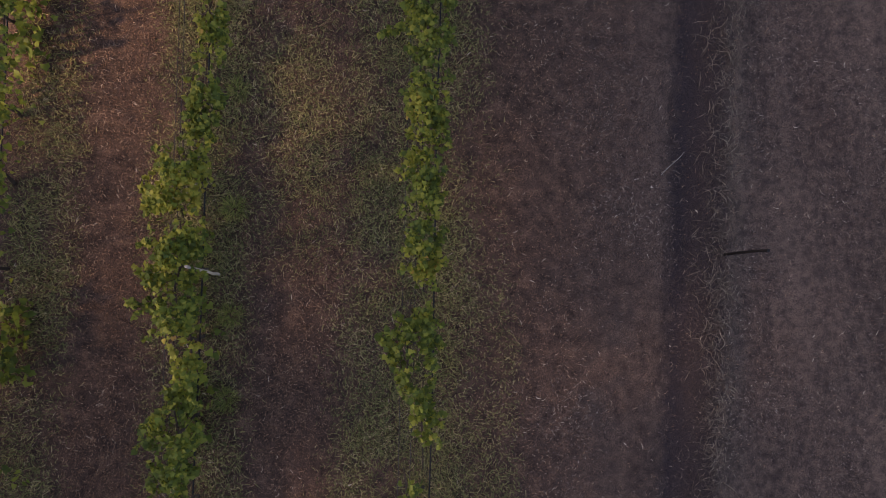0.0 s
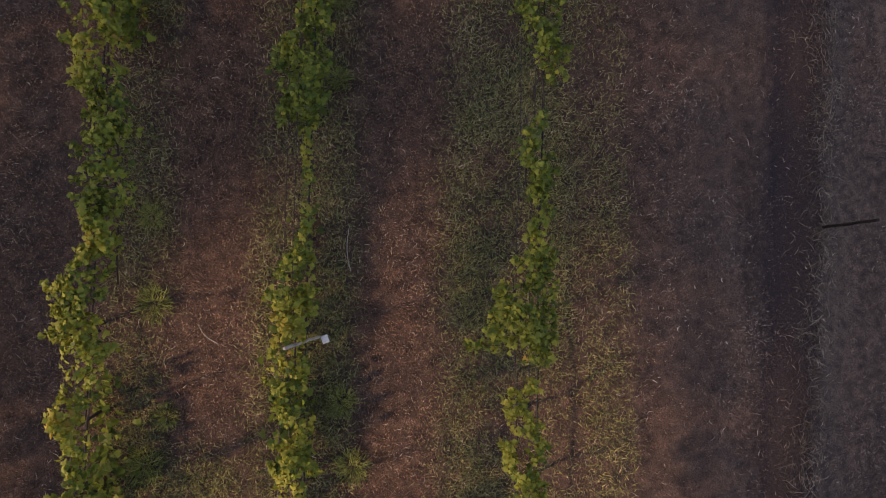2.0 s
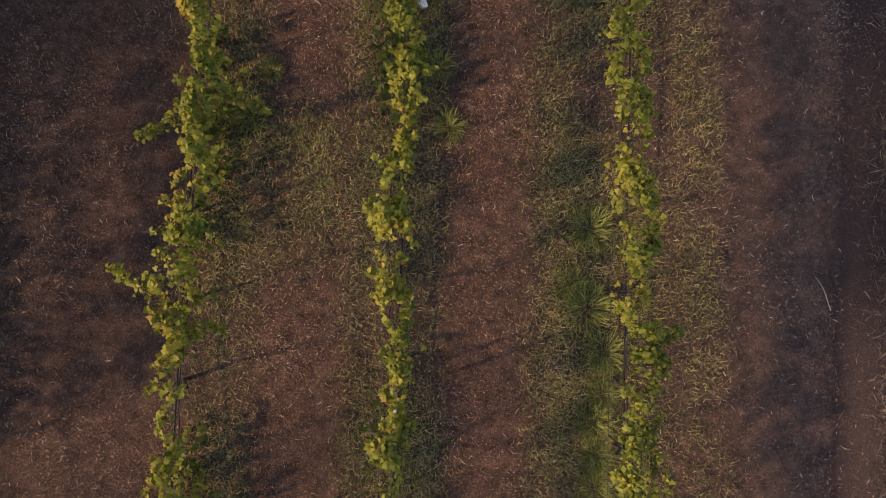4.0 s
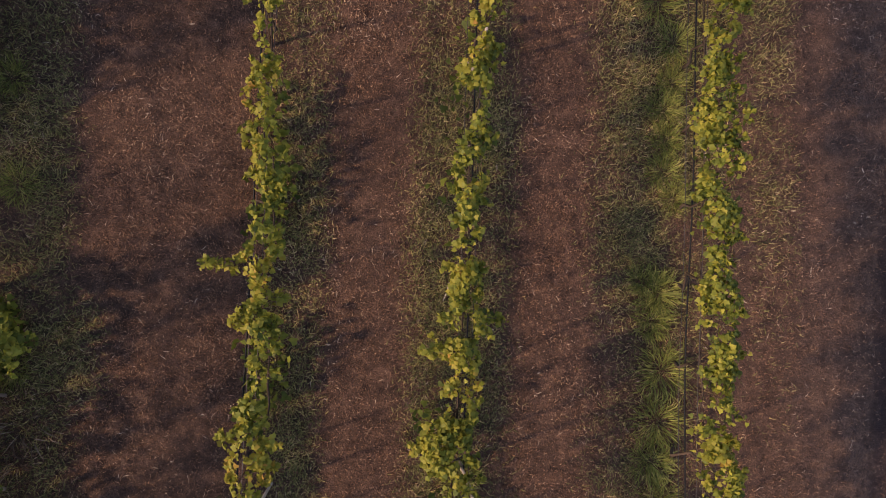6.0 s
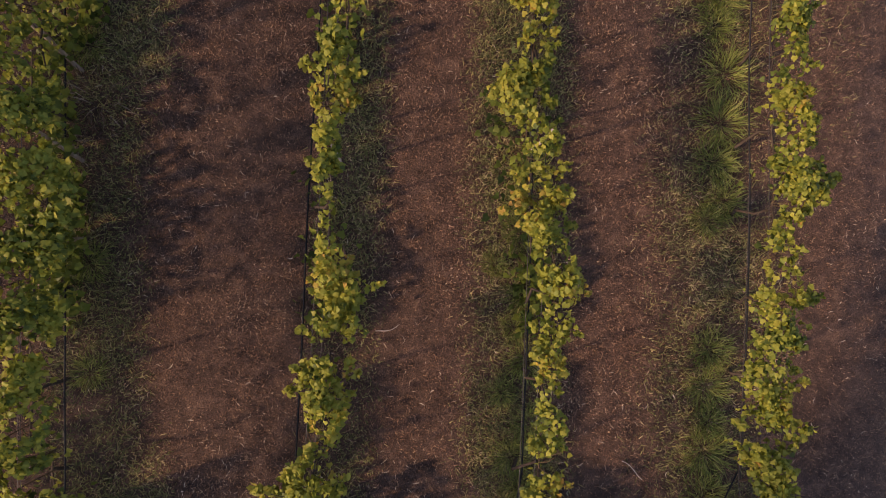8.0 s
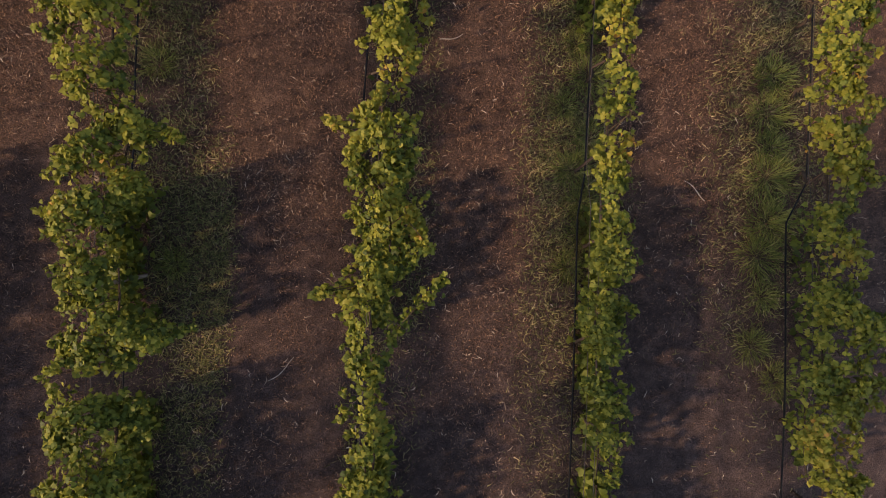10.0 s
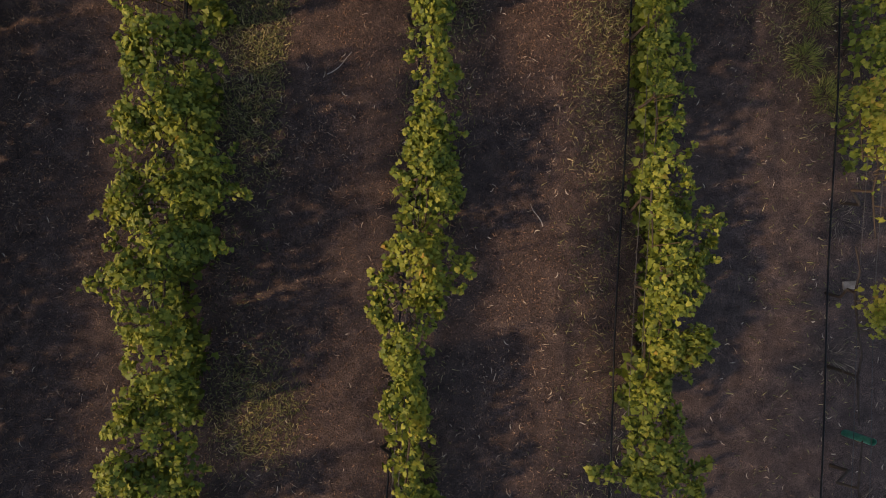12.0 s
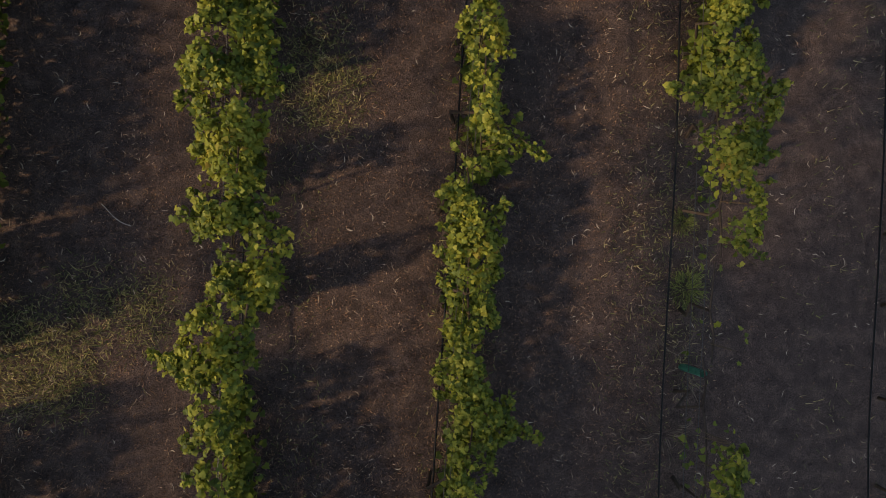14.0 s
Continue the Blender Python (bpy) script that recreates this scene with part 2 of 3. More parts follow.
l.new(mid.outputs[0], r3.inputs[0])
grey = n.new("ShaderNodeMapRange")
grey.inputs[1].default_value, grey.inputs[2].default_value = -17.0, -20.5
l.new(sep.outputs[1], grey.inputs[0])
col = mixed(n, l, grey.outputs[0], col, r3.outputs[0])
# dark strip along the ditch: its shade and moist soil painted into the colour
damp_shade = n.new("ShaderNodeMath")
damp_shade.operation = "SUBTRACT"
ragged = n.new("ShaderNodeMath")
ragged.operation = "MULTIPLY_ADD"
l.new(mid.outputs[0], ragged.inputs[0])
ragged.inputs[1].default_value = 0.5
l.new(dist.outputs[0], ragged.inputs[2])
l.new(ragged.outputs[0], damp_shade.inputs[0])
damp_shade.inputs[1].default_value = 4.03
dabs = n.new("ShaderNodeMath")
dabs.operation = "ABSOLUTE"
l.new(damp_shade.outputs[0], dabs.inputs[0])
shade_mask = n.new("ShaderNodeMapRange")
shade_mask.inputs[1].default_value, shade_mask.inputs[2].default_value, shade_mask.inputs[3].default_value, shade_mask.inputs[4].default_value = 0.24, 0.46, 0.92, 0.0
l.new(dabs.outputs[0], shade_mask.inputs[0])
col = mixed(n, l, shade_mask.outputs[0], col, (0.036, 0.026, 0.025))
fibre = noise_node(n, l, 95.0, 4.0, 0.75)
fr = ramp(n, [(0.4, (0.02, 0.02, 0.02)), (0.6, (0.98, 0.98, 0.98))])
l.new(fibre.outputs[0], fr.inputs[0])
col = mixed(n, l, 0.75, col, fr.outputs[0], "OVERLAY")
col = mixed(n, l, 0.5, col, grain.outputs[0], "OVERLAY")
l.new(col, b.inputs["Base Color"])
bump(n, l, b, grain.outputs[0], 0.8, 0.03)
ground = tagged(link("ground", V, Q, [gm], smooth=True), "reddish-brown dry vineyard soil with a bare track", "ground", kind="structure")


# ---- grass and litter ----
def blades(x, y, length, width, tilt, lift=0.0, yaw=None, base_z=None):
    """Bent, tapering blades as arrays of points and triangles. tilt: degrees from the ground."""
    n = len(x)
    yaw = rng.uniform(0, 2 * np.pi, n) if yaw is None else yaw
    z = (ground_z(x, y) if base_z is None else base_z) + lift
    d = np.stack([np.cos(yaw), np.sin(yaw), 0 * yaw], -1)
    side = np.stack([-np.sin(yaw), np.cos(yaw), rng.normal(0, 0.3, n)], -1) * (width / 2)[:, None]
    up = np.array([0, 0, 1.0])
    t1, t2 = np.radians(tilt), np.radians(tilt - rng.uniform(5, 45, n))
    root = np.stack([x, y, z], -1)
    turn = rng.normal(0, 0.35, n)[:, None] * np.stack([-np.sin(yaw), np.cos(yaw), 0 * yaw], -1)
    midp = root + (d * np.cos(t1)[:, None] + up * np.sin(t1)[:, None]) * (length * 0.55)[:, None]
    tip = midp + (d * np.cos(t2)[:, None] + up * np.sin(t2)[:, None] + turn) * (length * 0.45)[:, None]
    if base_z is None:
        midp[:, 2], tip[:, 2] = np.maximum(midp[:, 2], z + 0.004), np.maximum(tip[:, 2], z + 0.004)
    P = np.stack([root, midp - side, midp + side, tip], 1).reshape(-1, 3)
    k = np.arange(n)[:, None, None] * 4
    T = (np.array([[0, 2, 1], [1, 2, 3]])[None] + k).reshape(-1, 3)
    return P, T


def slivers(x, y, length, width, tilt, lift=0.0):
    """Short stiff bits of straw and grass, one tapering piece each. tilt: degrees from the ground."""
    n = len(x)
    yaw, t = rng.uniform(0, 2 * np.pi, n), np.radians(tilt)
    root = np.stack([x, y, ground_z(x, y) + lift], -1)
    side = np.stack([-np.sin(yaw), np.cos(yaw), rng.normal(0, 0.4, n)], -1) * (width / 2)[:, None]
    tip = root + np.stack([np.cos(yaw) * np.cos(t), np.sin(yaw) * np.cos(t), np.sin(t)], -1) * length[:, None]
    tip[:, 2] += 0.004
    return np.stack([root - side, root + side, tip], 1).reshape(-1, 3), np.arange(3 * n).reshape(-1, 3)


def scattered(count, accept):
    """Random places in the stretch that the camera passes, kept by a chance."""
    y = rng.uniform(-31.5, 7.5, count)
    mid = np.interp(y, [-31, -26, -18, -10, -5, 1, 7], [-7.0, -6.9, -5.6, -4.1, -2.7, -0.6, -0.3])
    x = mid + rng.uniform(-6.6, 7.9, count)
    keep = rng.random(count) < accept(x, y)
    return x[keep], y[keep]


def track(x, y):
    u = x - fence_x(y)
    return 1 / (1 + np.exp((-u - 2.4 + 1.5 / (1 + np.exp((y + 8) / 1.5)) + 0.5 * waves(x, y, 1.3, 9)) / 0.25))


def thinned(x, y):
    """The southern end is barer, most of all towards the third row."""
    south = 1 / (1 + np.exp((y + 18.5) / 0.7))
    return 1 - south * (0.55 + 0.42 / (1 + np.exp(-(x - row_x(2, y)) / 0.3)))


x, y = scattered(STRAW, lambda x, y: (1 - 0.55 * np.clip(greenness(x, y), 0, 1)) * (1 - 0.9 * track(x, y)) * thinned(x, y) * np.clip(0.75 + 0.4 * waves(x, y, 2.6, 3) + 0.35 * waves(x * 3, y * 0.35, 2.2, 7), 0.12, 1) * (1 - 0.45 / (1 + np.exp(-(x - row_x(3, y) - 0.7) / 0.2))))
V, T = slivers(x, y, rng.uniform(0.016, 0.055, len(x)), rng.uniform(0.004, 0.009, len(x)), rng.uniform(0, 75, len(x)))
tagged(link("dry_grass_litter", V, T, [straw_mat]), "short red-brown dry grass and straw on the alleys", "dry grass", kind="stuff")
x, y = scattered(36000, lambda x, y: (1 - 0.5 * np.clip(greenness(x, y), 0, 1)) * (1 - 0.8 * track(x, y)) * thinned(x, y) * np.clip(0.4 + 0.8 * waves(x, y, 1.9, 8), 0.1, 1))
V, T = blades(x, y, rng.uniform(0.05, 0.13, len(x)), rng.uniform(0.004, 0.007, len(x)), rng.uniform(0, 30, len(x)), lift=0.01)
tagged(link("loose_straw", V, T, [long_straw_mat]), "longer pale straws lying loose on the alleys", "straw", kind="stuff")
x, y = scattered(STRAW, lambda x, y: track(x, y) * np.clip(0.3 + 0.6 * waves(x, y, 2.0, 4), 0.04, 1))
V, T = slivers(x, y, rng.uniform(0.015, 0.06, len(x)), rng.uniform(0.006, 0.013, len(x)), rng.uniform(0, 35, len(x)))
tagged(link("trodden_grass", V, T, [track_straw_mat]), "sparse greyish trodden grass on the track", "dry grass", kind="stuff")
x, y = scattered(SWARD, lambda x, y: np.clip(greenness(x, y) * 1.3, 0, 1) * np.clip(0.75 + 0.6 * waves(x, y, 3.1, 6), 0.1, 1))
V, T = slivers(x, y, rng.uniform(0.03, 0.12, len(x)), rng.uniform(0.006, 0.013, len(x)), rng.uniform(5, 65, len(x)))
tagged(link("green_grass", V, T, [sward_mat]), "dull green uncut grass in strips under the vines", "grass", kind="stuff")
# dead grass along the bank
yb = rng.uniform(-14, 7.5, 5500)
xb = fence_x(yb) - 0.05 + rng.normal(0, 0.13, 5500) + 0.06 * waves(yb, yb * 0, 2.0, 3)
V, T = blades(xb, yb, rng.uniform(0.08, 0.3, 5500), rng.uniform(0.006, 0.011, 5500), rng.uniform(10, 70, 5500), yaw=rng.normal(np.pi, 1.1, 5500))
tagged(link("bank_grass", V, T, [dead_mat]), "grey-brown dead grass along the low bank", "dead grass", kind="stuff")


def sickle_leaves(x, y, length, width):
    """Long narrow curled gum leaves that lie on the ground."""
    n = len(x)
    yaw, bow = rng.uniform(0, 2 * np.pi, n), rng.uniform(-0.9, 0.9, n)
    s = np.linspace(-1, 1, 5)
    px = s[None] * length[:, None] / 2
    py = bow[:, None] * (s[None] ** 2 - 0.5) * length[:, None] * 0.35
    w = np.array([0.12, 0.8, 1.0, 0.7, 0.05])[None] * width[:, None] / 2
    rise = rng.uniform(0.0, 0.018, n)[:, None] * np.abs(s)[None] + 0.008
    c, si = np.cos(yaw)[:, None], np.sin(yaw)[:, None]
    z = ground_z(x, y)[:, None] + rise + 0.018
    cup = 0.25 * w
    pts = []
    for sg in (-1, 1):
        qy = py + sg * w
        pts.append(np.stack([x[:, None] + c * px - si * qy, y[:, None] + si * px + c * qy, z + cup * (sg * 0.6 + 0.6)], -1))
    P = np.stack(pts, 2).reshape(-1, 3)
    k = np.arange(n)[:, None, None] * 10
    F = np.array([[2 * j, 2 * j + 2, 2 * j + 3, 2 * j + 1] for j in range(4)])[None] + k
    return P, F.reshape(-1, 4)


x, y = scattered(6000, lambda x, y: np.clip(0.15 + 0.2 * track(x, y) + 1.1 / (1 + np.exp((y + 18.5) / 1.2)) * np.clip((x - row_x(1, y)) / 2, 0.25, 1), 0, 1))
V, F = sickle_leaves(x, y, rng.uniform(0.04, 0.1, len(x)), rng.uniform(0.007, 0.014, len(x)))
tagged(link("fallen_leaves", V, F, [fallen_mat], smooth=True), "pale curled narrow fallen leaves strewn over the ground", "fallen leaves", kind="stuff")


# ---- grass tufts ----
def tuft_mesh(name, count, high, lean, mat):
    a = rng.uniform(0, 2 * np.pi, count)
    rad = 0.2 * rng.uniform(0, 1, count) ** 0.8
    ln = rng.uniform(0.4, 1.0, count) * high
    V, T = blades(rad * np.cos(a), rad * np.sin(a), ln, rng.uniform(0.006, 0.011, count), rng.uniform(lean, 75, count), yaw=a + rng.normal(0, 0.5, count), base_z=np.zeros(count))
    me = bpy.data.meshes.new(name)
    me.from_pydata(V, [], T)
    me.materials.append(mat)
    return me


TUFTS = [tuft_mesh("grass_tuft", 300, 0.26, 18, tuft_mat), tuft_mesh("grass_tuft", 260, 0.32, 12, tuft_mat), tuft_mesh("grass_tuft", 340, 0.22, 20, tuft_mat)]
DEAD_TUFTS = [tuft_mesh("dead_grass_tuft", 70, 0.3, 10, dead_mat), tuft_mesh("dead_grass_tuft", 45, 0.42, 8, dead_mat)]


def tuft(x, y, size=1.0, dead=False):
    me = (DEAD_TUFTS if dead else TUFTS)[int(rng.integers(0, 2 if dead else 3))]
    ob = new("dead_grass_tuft" if dead else "grass_tuft", me)
    ob.matrix_basis = Matrix.Translation((x, y, float(ground_z(np.array(x), np.array(y))) - 0.005)) @ pose(0, 0, 0, 0, 0, rng.uniform(0, 360)) @ Matrix.Scale(size, 4)
    return tagged(ob, "grey dead grass tuft on bare ground" if dead else "yellow-green arching grass tuft under the vines", "grass tuft", "dead grass tufts" if dead else "grass tufts")


for yy in np.arange(-6.5, -20.0, -0.42):
    if rng.random() < 0.85:
        tuft(row_x(3, yy) + 0.0 + rng.normal(0, 0.12), yy + rng.normal(0, 0.1), rng.uniform(0.75, 1.25))
for yy in np.arange(-13.8, -18.6, -0.4):
    tuft(row_x(2, yy) - 0.02 + rng.normal(0, 0.14), yy, rng.uniform(0.6, 1.1))
for px, py, s in ((-4.86, -3.1, 1.2), (-4.95, -5.1, 1.2), (-2.55, -4.4, 1.0), (-2.4, -5.2, 1.1), (-2.45, 2.3, 0.9), (-2.5, 0.9, 0.9), (-2.4, 3.9, 0.8), (-2.55, -0.2, 0.8),
                  (-8.6, -12.4, 1.1), (-8.55, -15.0, 1.2), (-8.5, -16.3, 1.0), (-8.6, -10.2, 1.2), (-8.7, -8.9, 1.1), (-4.7, -4.5, 0.8), (-4.9, -2.0, 0.8), (-8.2, -18.7, 0.9),
                  (-8.4, -20.5, 0.9), (-5.75, -24.6, 0.8), (-3.35, -26.2, 1.1), (-3.4, -25.4, 0.8)):
    tuft(px, py, s * 0.75)
for px, py, s in ((-8.45, -13.1, 1.3), (-8.5, -13.5, 1.0), (-3.42, -27.1, 1.1), (-3.6, -27.9, 1.0), (-10.6, -27.6, 1.0), (-0.7, -21.5, 0.9), (-0.8, -23.2, 1.0), (-0.5, -25.0, 0.9)):
    tuft(px, py, s, True)
for yy in np.arange(6.5, -13.0, -1.7):
    tuft(fence_x(yy) - 0.1 + rng.normal(0, 0.07), yy + rng.normal(0, 0.3), rng.uniform(0.45, 0.85), True)


# ---- posts, wires, hoses ----
def rough_post(x, y, top, radius, mat, label, lean_x=0.0, lean_y=0.0, name="vine_post", square=False):
    z = float(ground_z(np.array(x), np.array(y)))
    bm = bmesh.new()
    steps = 7
    pts = [(lean_x * k / steps + rng.normal(0, 0.004), lean_y * k / steps + rng.normal(0, 0.004), -0.12 + (top + 0.12) * k / steps) for k in range(steps + 1)]
    tube(bm, pts, [radius * (1 + rng.normal(0, 0.04)) for _ in pts], 4 if square else 9, 0.0 if square else 0.05)
    me = bpy.data.meshes.new(name)
    bm.to_mesh(me)
    bm.free()
    me.materials.append(mat)
    ob = new(name, me)
    ob.matrix_basis = Matrix.Translation((x, y, z))
    return tagged(ob, label, "post", "vineyard posts")


for r, places in ((1, (-13.8,)), (2, (1.43, -3.55, -8.6, -13.6))):
    for yy in places:
        lean = -0.28 if (r, yy) == (2, -3.55) else -0.05
        rough_post(row_x(r, yy) + (0.27 if (r, yy) in ((2, 1.43), (2, -3.55)) else 0.1), yy, 1.45, 0.018, pale_wood, "thin weathered pale wooden post in a vine row", lean, rng.normal(0, 0.03))
for xx, yy in ((4.26, 1.62), (3.94, -2.2), (3.66, -6.05), (4.55, 5.5), (3.35, -9.9)):
    ob = rough_post(xx, yy, 1.05, 0.026, stake_mat, "dark rusty steel stake on the low bank", 0.0, 0.0, "fence_stake", True)
    tagged(ob, category="stake", group="fence stakes")
bm = bmesh.new()
bmesh.ops.create_cube(bm, size=1.0, matrix=Matrix.Diagonal((0.09, 0.1, 0.07, 1)))
bmesh.ops.bevel(bm, geom=bm.edges, offset=0.008, segments=1, affect="EDGES")
block = part("concrete_block", bm, block_mat, None)
block.matrix_basis = pose(-2.74, -3.58, 0.05, 4, 6, 20)
tagged(block, "small pale concrete block at a post's foot", "block")
for yy in (-12.73, -13.82, -14.71, -17.9, -18.82):
    rough_post(row_x(0, yy) + 0.15, yy, 1.1, 0.026, brown_wood, "crooked weathered brown stake under the vines", -0.15, rng.normal(0, 0.16), "vine_stake")


def strand(name, r, y_from, y_to, off, z, radius, mat, label, category, sag=0.02):
    bm = bmesh.new()
    ys = np.arange(y_from, y_to, -0.5)
    pts = [(row_x(r, v) + off * (1.0 if v > -18 else 0.3) + 0.02 * float(waves(v, off * 9, 0.9, 4)), v, z + sag * math.cos(v * 1.25) + 0.01 * float(waves(v, z, 2.0, 2))) for v in ys]
    tube(bm, pts, [radius] * len(pts), 5)
    ob = part(name, bm, mat, None)
    return tagged(ob, label, category, "trellis lines")


SPAN = {-1: (2.0, -33.0), 0: (6.0, -32.0), 1: (8.0, -32.0), 2: (8.0, -32.0), 3: (8.0, -30.0)}
for r in (0, 1, 2, 3):
    hi, lo = SPAN[r]
    strand("trellis_wire", r, hi, lo, 0.03, 1.2, 0.004, wire_mat, "thin dull wire along a vine row", "wire")
    strand("trellis_wire", r, hi, lo, -0.1, 1.0, 0.004, wire_mat, "thin dull wire along a vine row", "wire")
    strand("drip_hose", r, hi, lo, {0: 0.05, 1: -0.27, 2: 0.1, 3: 0.34}[r], 0.26, 0.012, pipe_mat, "black drip hose under a vine row", "hose")

# ---- loose things on the ground ----
def fallen_cane(x, y, long, turn, thick=0.006):
    bm = bmesh.new()
    pts = [(0.03 * math.sin(4 * k / 7 + turn), (k / 7 - 0.5) * long, 0.012 + 0.012 * math.sin(3 * k / 7)) for k in range(8)]
    tube(bm, pts, [thick * (1 - 0.06 * k) for k in range(8)], 6, 0.1)
    ob = part("fallen_cane", bm, pale_wood, None)
    ob.matrix_basis = Matrix.Translation((x, y, float(ground_z(np.array(x), np.array(y))) + 0.012)) @ pose(0, 0, 0, 0, 0, turn)
    return tagged(ob, "thin dry pruned cane lying on the ground", "cane", "fallen canes")


for x, y, long, turn in ((-2.43, -2.42, 0.6, 3), (-4.2, -3.5, 0.35, 40), (-3.4, -11.4, 0.4, -30), (-5.0, -15.8, 0.3, -70), (-1.9, -17.6, 0.35, 55), (-4.5, -21.6, 0.3, 20), (-6.9, -19.9, 0.4, -50), (2.7, -7.4, 0.5, 30), (3.6, 2.9, 0.6, -40), (-9.9, -25.6, 0.4, 60)):
    fallen_cane(x, y, long, turn)
bm = bmesh.new()
bmesh.ops.create_cube(bm, size=1.0, matrix=Matrix.Diagonal((0.2, 0.1, 0.025, 1)))
bmesh.ops.bevel(bm, geom=bm.edges, offset=0.005, segments=1, affect="EDGES")
board = part("board", bm, brown_wood, None)
board.matrix_basis = pose(-0.56, -22.31, 0.035, 3, -4, 6)
tagged(board, "short weathered grey board lying under the vines", "board")

# ---- vines ----
# how far the leaves reach to the west and the east of each row's line, in centimetres, every 0.3 m from y = 4.2 southwards
NORTH_A = [(-40, -4), (-40, -4), (-40, -4), (-40, -4), (-40, -4), (-40, -4), (-40, -4), (-40, -4), (-40, -4), (-40, -4), (-40, -4), (-40, -4), (-40, -4), (-40, -4), (-40, -4),
    (-40, -4), (-40, -4), (-40, -4), (-40, -4), (-40, -4), (-40, -4), (-40, -4), (-40, -4), (-40, -4), (-40, -4), (-40, -4), (-40, -4), (-40, -4), (-40, -4), (-40, -4), (-40,
    -4), (-40, -4), (-40, -4), (-40, -4), (-40, -4), (-40, -4), (-40, -4), (-40, -4)]
MIDDLE_A = [(-40, -4), (-40, -4), (-40, -4), (-40, -4), (-40, -4), (-40, -4), (-40, -4), (-40, -4), (-10, -8), (-10, -8), (-10, -8), (-10, -8), (-10, -8), (-10, -8), (-10, -8),
    (-38, 78), (-38, 96), (-38, 68), (-38, 36), (-10, -8), (-38, 32), (-38, 40), (-38, 40), (-38, 49), (-38, 62), (-38, 53), (-38, 47), (-38, 34), (-38, 49), (-38, 36), (-38,
    36), (-38, 40), (-38, 32), (-17, 34), (2, 63), (-21, 54), (-30, 51), (-40, 31)]
SOUTH_A = [(-26, 23), (-24, 15), (-28, 32), (-14, 85), (-31, 48), (-30, 47), (-26, 67), (-30, 46), (-32, 58), (-35, 69), (-37, 81), (-37, 54), (-22, 65), (-47, 27), (-32, 26),
    (-19, 36), (-23, 47), (-26, 33), (-35, 45), (-39, 52), (-34, 43), (-29, 34), (-24, 25), (-31, 38), (-32, 58), (-5, 55), (-14, 52), (-25, 26), (-53, 33), (-31, 14), (-28,
    13), (-24, 15), (-17, 10), (-25, 25), (-25, 25), (-25, 25)]
REACH_A = NORTH_A + MIDDLE_A + SOUTH_A
NORTH_B = [(-26, 26), (-26, 26), (-26, 26), (-26, 26), (-26, 26), (-26, 26), (-26, 26), (-26, 26), (-26, 26), (-26, 26), (-26, 26), (-26, 26), (-26, 26), (-26, 26), (-26, 26),
    (-26, 26), (-26, 26), (-4, 37), (0, 41), (-2, 28), (-5, 46), (-1, 40), (2, 39), (-13, 27), (-34, 16), (-25, 15), (-16, 28), (-16, 14), (-22, 10), (-11, 9), (-6, 15),
    (-11, 21), (-18, 12), (-9, 15), (-11, 17), (-20, 3), (-27, 9), (-27, 12)]
MIDDLE_B = [(-33, 15), (-30, 18), (-16, 13), (-30, -3), (-21, -1), (-19, 0), (-18, 1), (-21, 2), (-25, 7), (-18, 16), (-10, 20), (-9, 12), (-12, 15), (-16, 19), (-12, 7), (-16, 13),
    (-11, 18), (-2, 25), (-13, 16), (-24, 8), (-24, 25), (-21, 7), (-18, 7), (-16, 4), (-10, 4), (-12, 12), (-13, 14), (-9, 50), (-18, 26), (-19, 29), (-23, 35), (-19, 33),
    (-4, 18), (-26, 23), (-43, 28), (-42, 27), (-28, 28), (-25, 47)]
SOUTH_B = [(-26, 51), (-37, 16), (-29, 17), (-27, 28), (-23, 11), (-20, 13), (-16, 31), (-11, 27), (-20, 32), (-30, 36), (-23, 39), (-21, 27), (-33, 53), (-45, 42), (-41, 21),
    (-29, 20), (-21, 15), (-25, 17), (-12, 17), (-6, 18), (-11, 14), (13, 60), (-29, -13), (-26, 23), (-27, 21), (-25, 29), (-23, 31), (-21, 25), (-26, 21), (-14, 31), (-12,
    60), (-7, 33), (0, 24), (-20, 25), (-20, 25), (-20, 25)]
REACH_B = NORTH_B + MIDDLE_B + SOUTH_B
NORTH_C = [(9, 47), (13, 47), (14, 47), (4, 42), (6, 35), (-32, 27), (-47, 31), (-41, 32), (-28, 31), (-33, 28), (-33, 25), (-23, 26), (2, 26), (-1, 29), (3, 27), (-38, 37), (-13,
    26), (-27, 26), (-1, 16), (4, 17), (5, 18), (6, 18), (3, 19), (-22, 20), (-34, 21), (-14, 18), (-25, 13), (-24, 16), (-21, 21), (-10, 20), (-12, 25), (-11, 24), (-6, 15),
    (-9, 13), (-14, 12), (-36, 10), (-31, 11), (-25, 9)]
MIDDLE_C = [(-27, 9), (-20, 10), (-13, 11), (-8, 20), (-8, 18), (-8, 12), (-29, 11), (-9, 10), (-9, 10), (-24, 9), (-29, 12), (-24, 0), (-23, 0), (-30, 6), (-27, 4), (-35, 11),
    (-46, 8), (-22, 3), (-36, 4), (-51, 4), (-60, 0), (-31, 4), (-27, 12), (-28, 20), (-46, 24), (-19, 27), (-6, 34), (1, 45), (6, 31), (-3, 25), (-4, 23), (-8, 14), (-10,
    27), (-4, 37), (-8, 22), (-12, 17), (-8, 14), (-9, 15)]
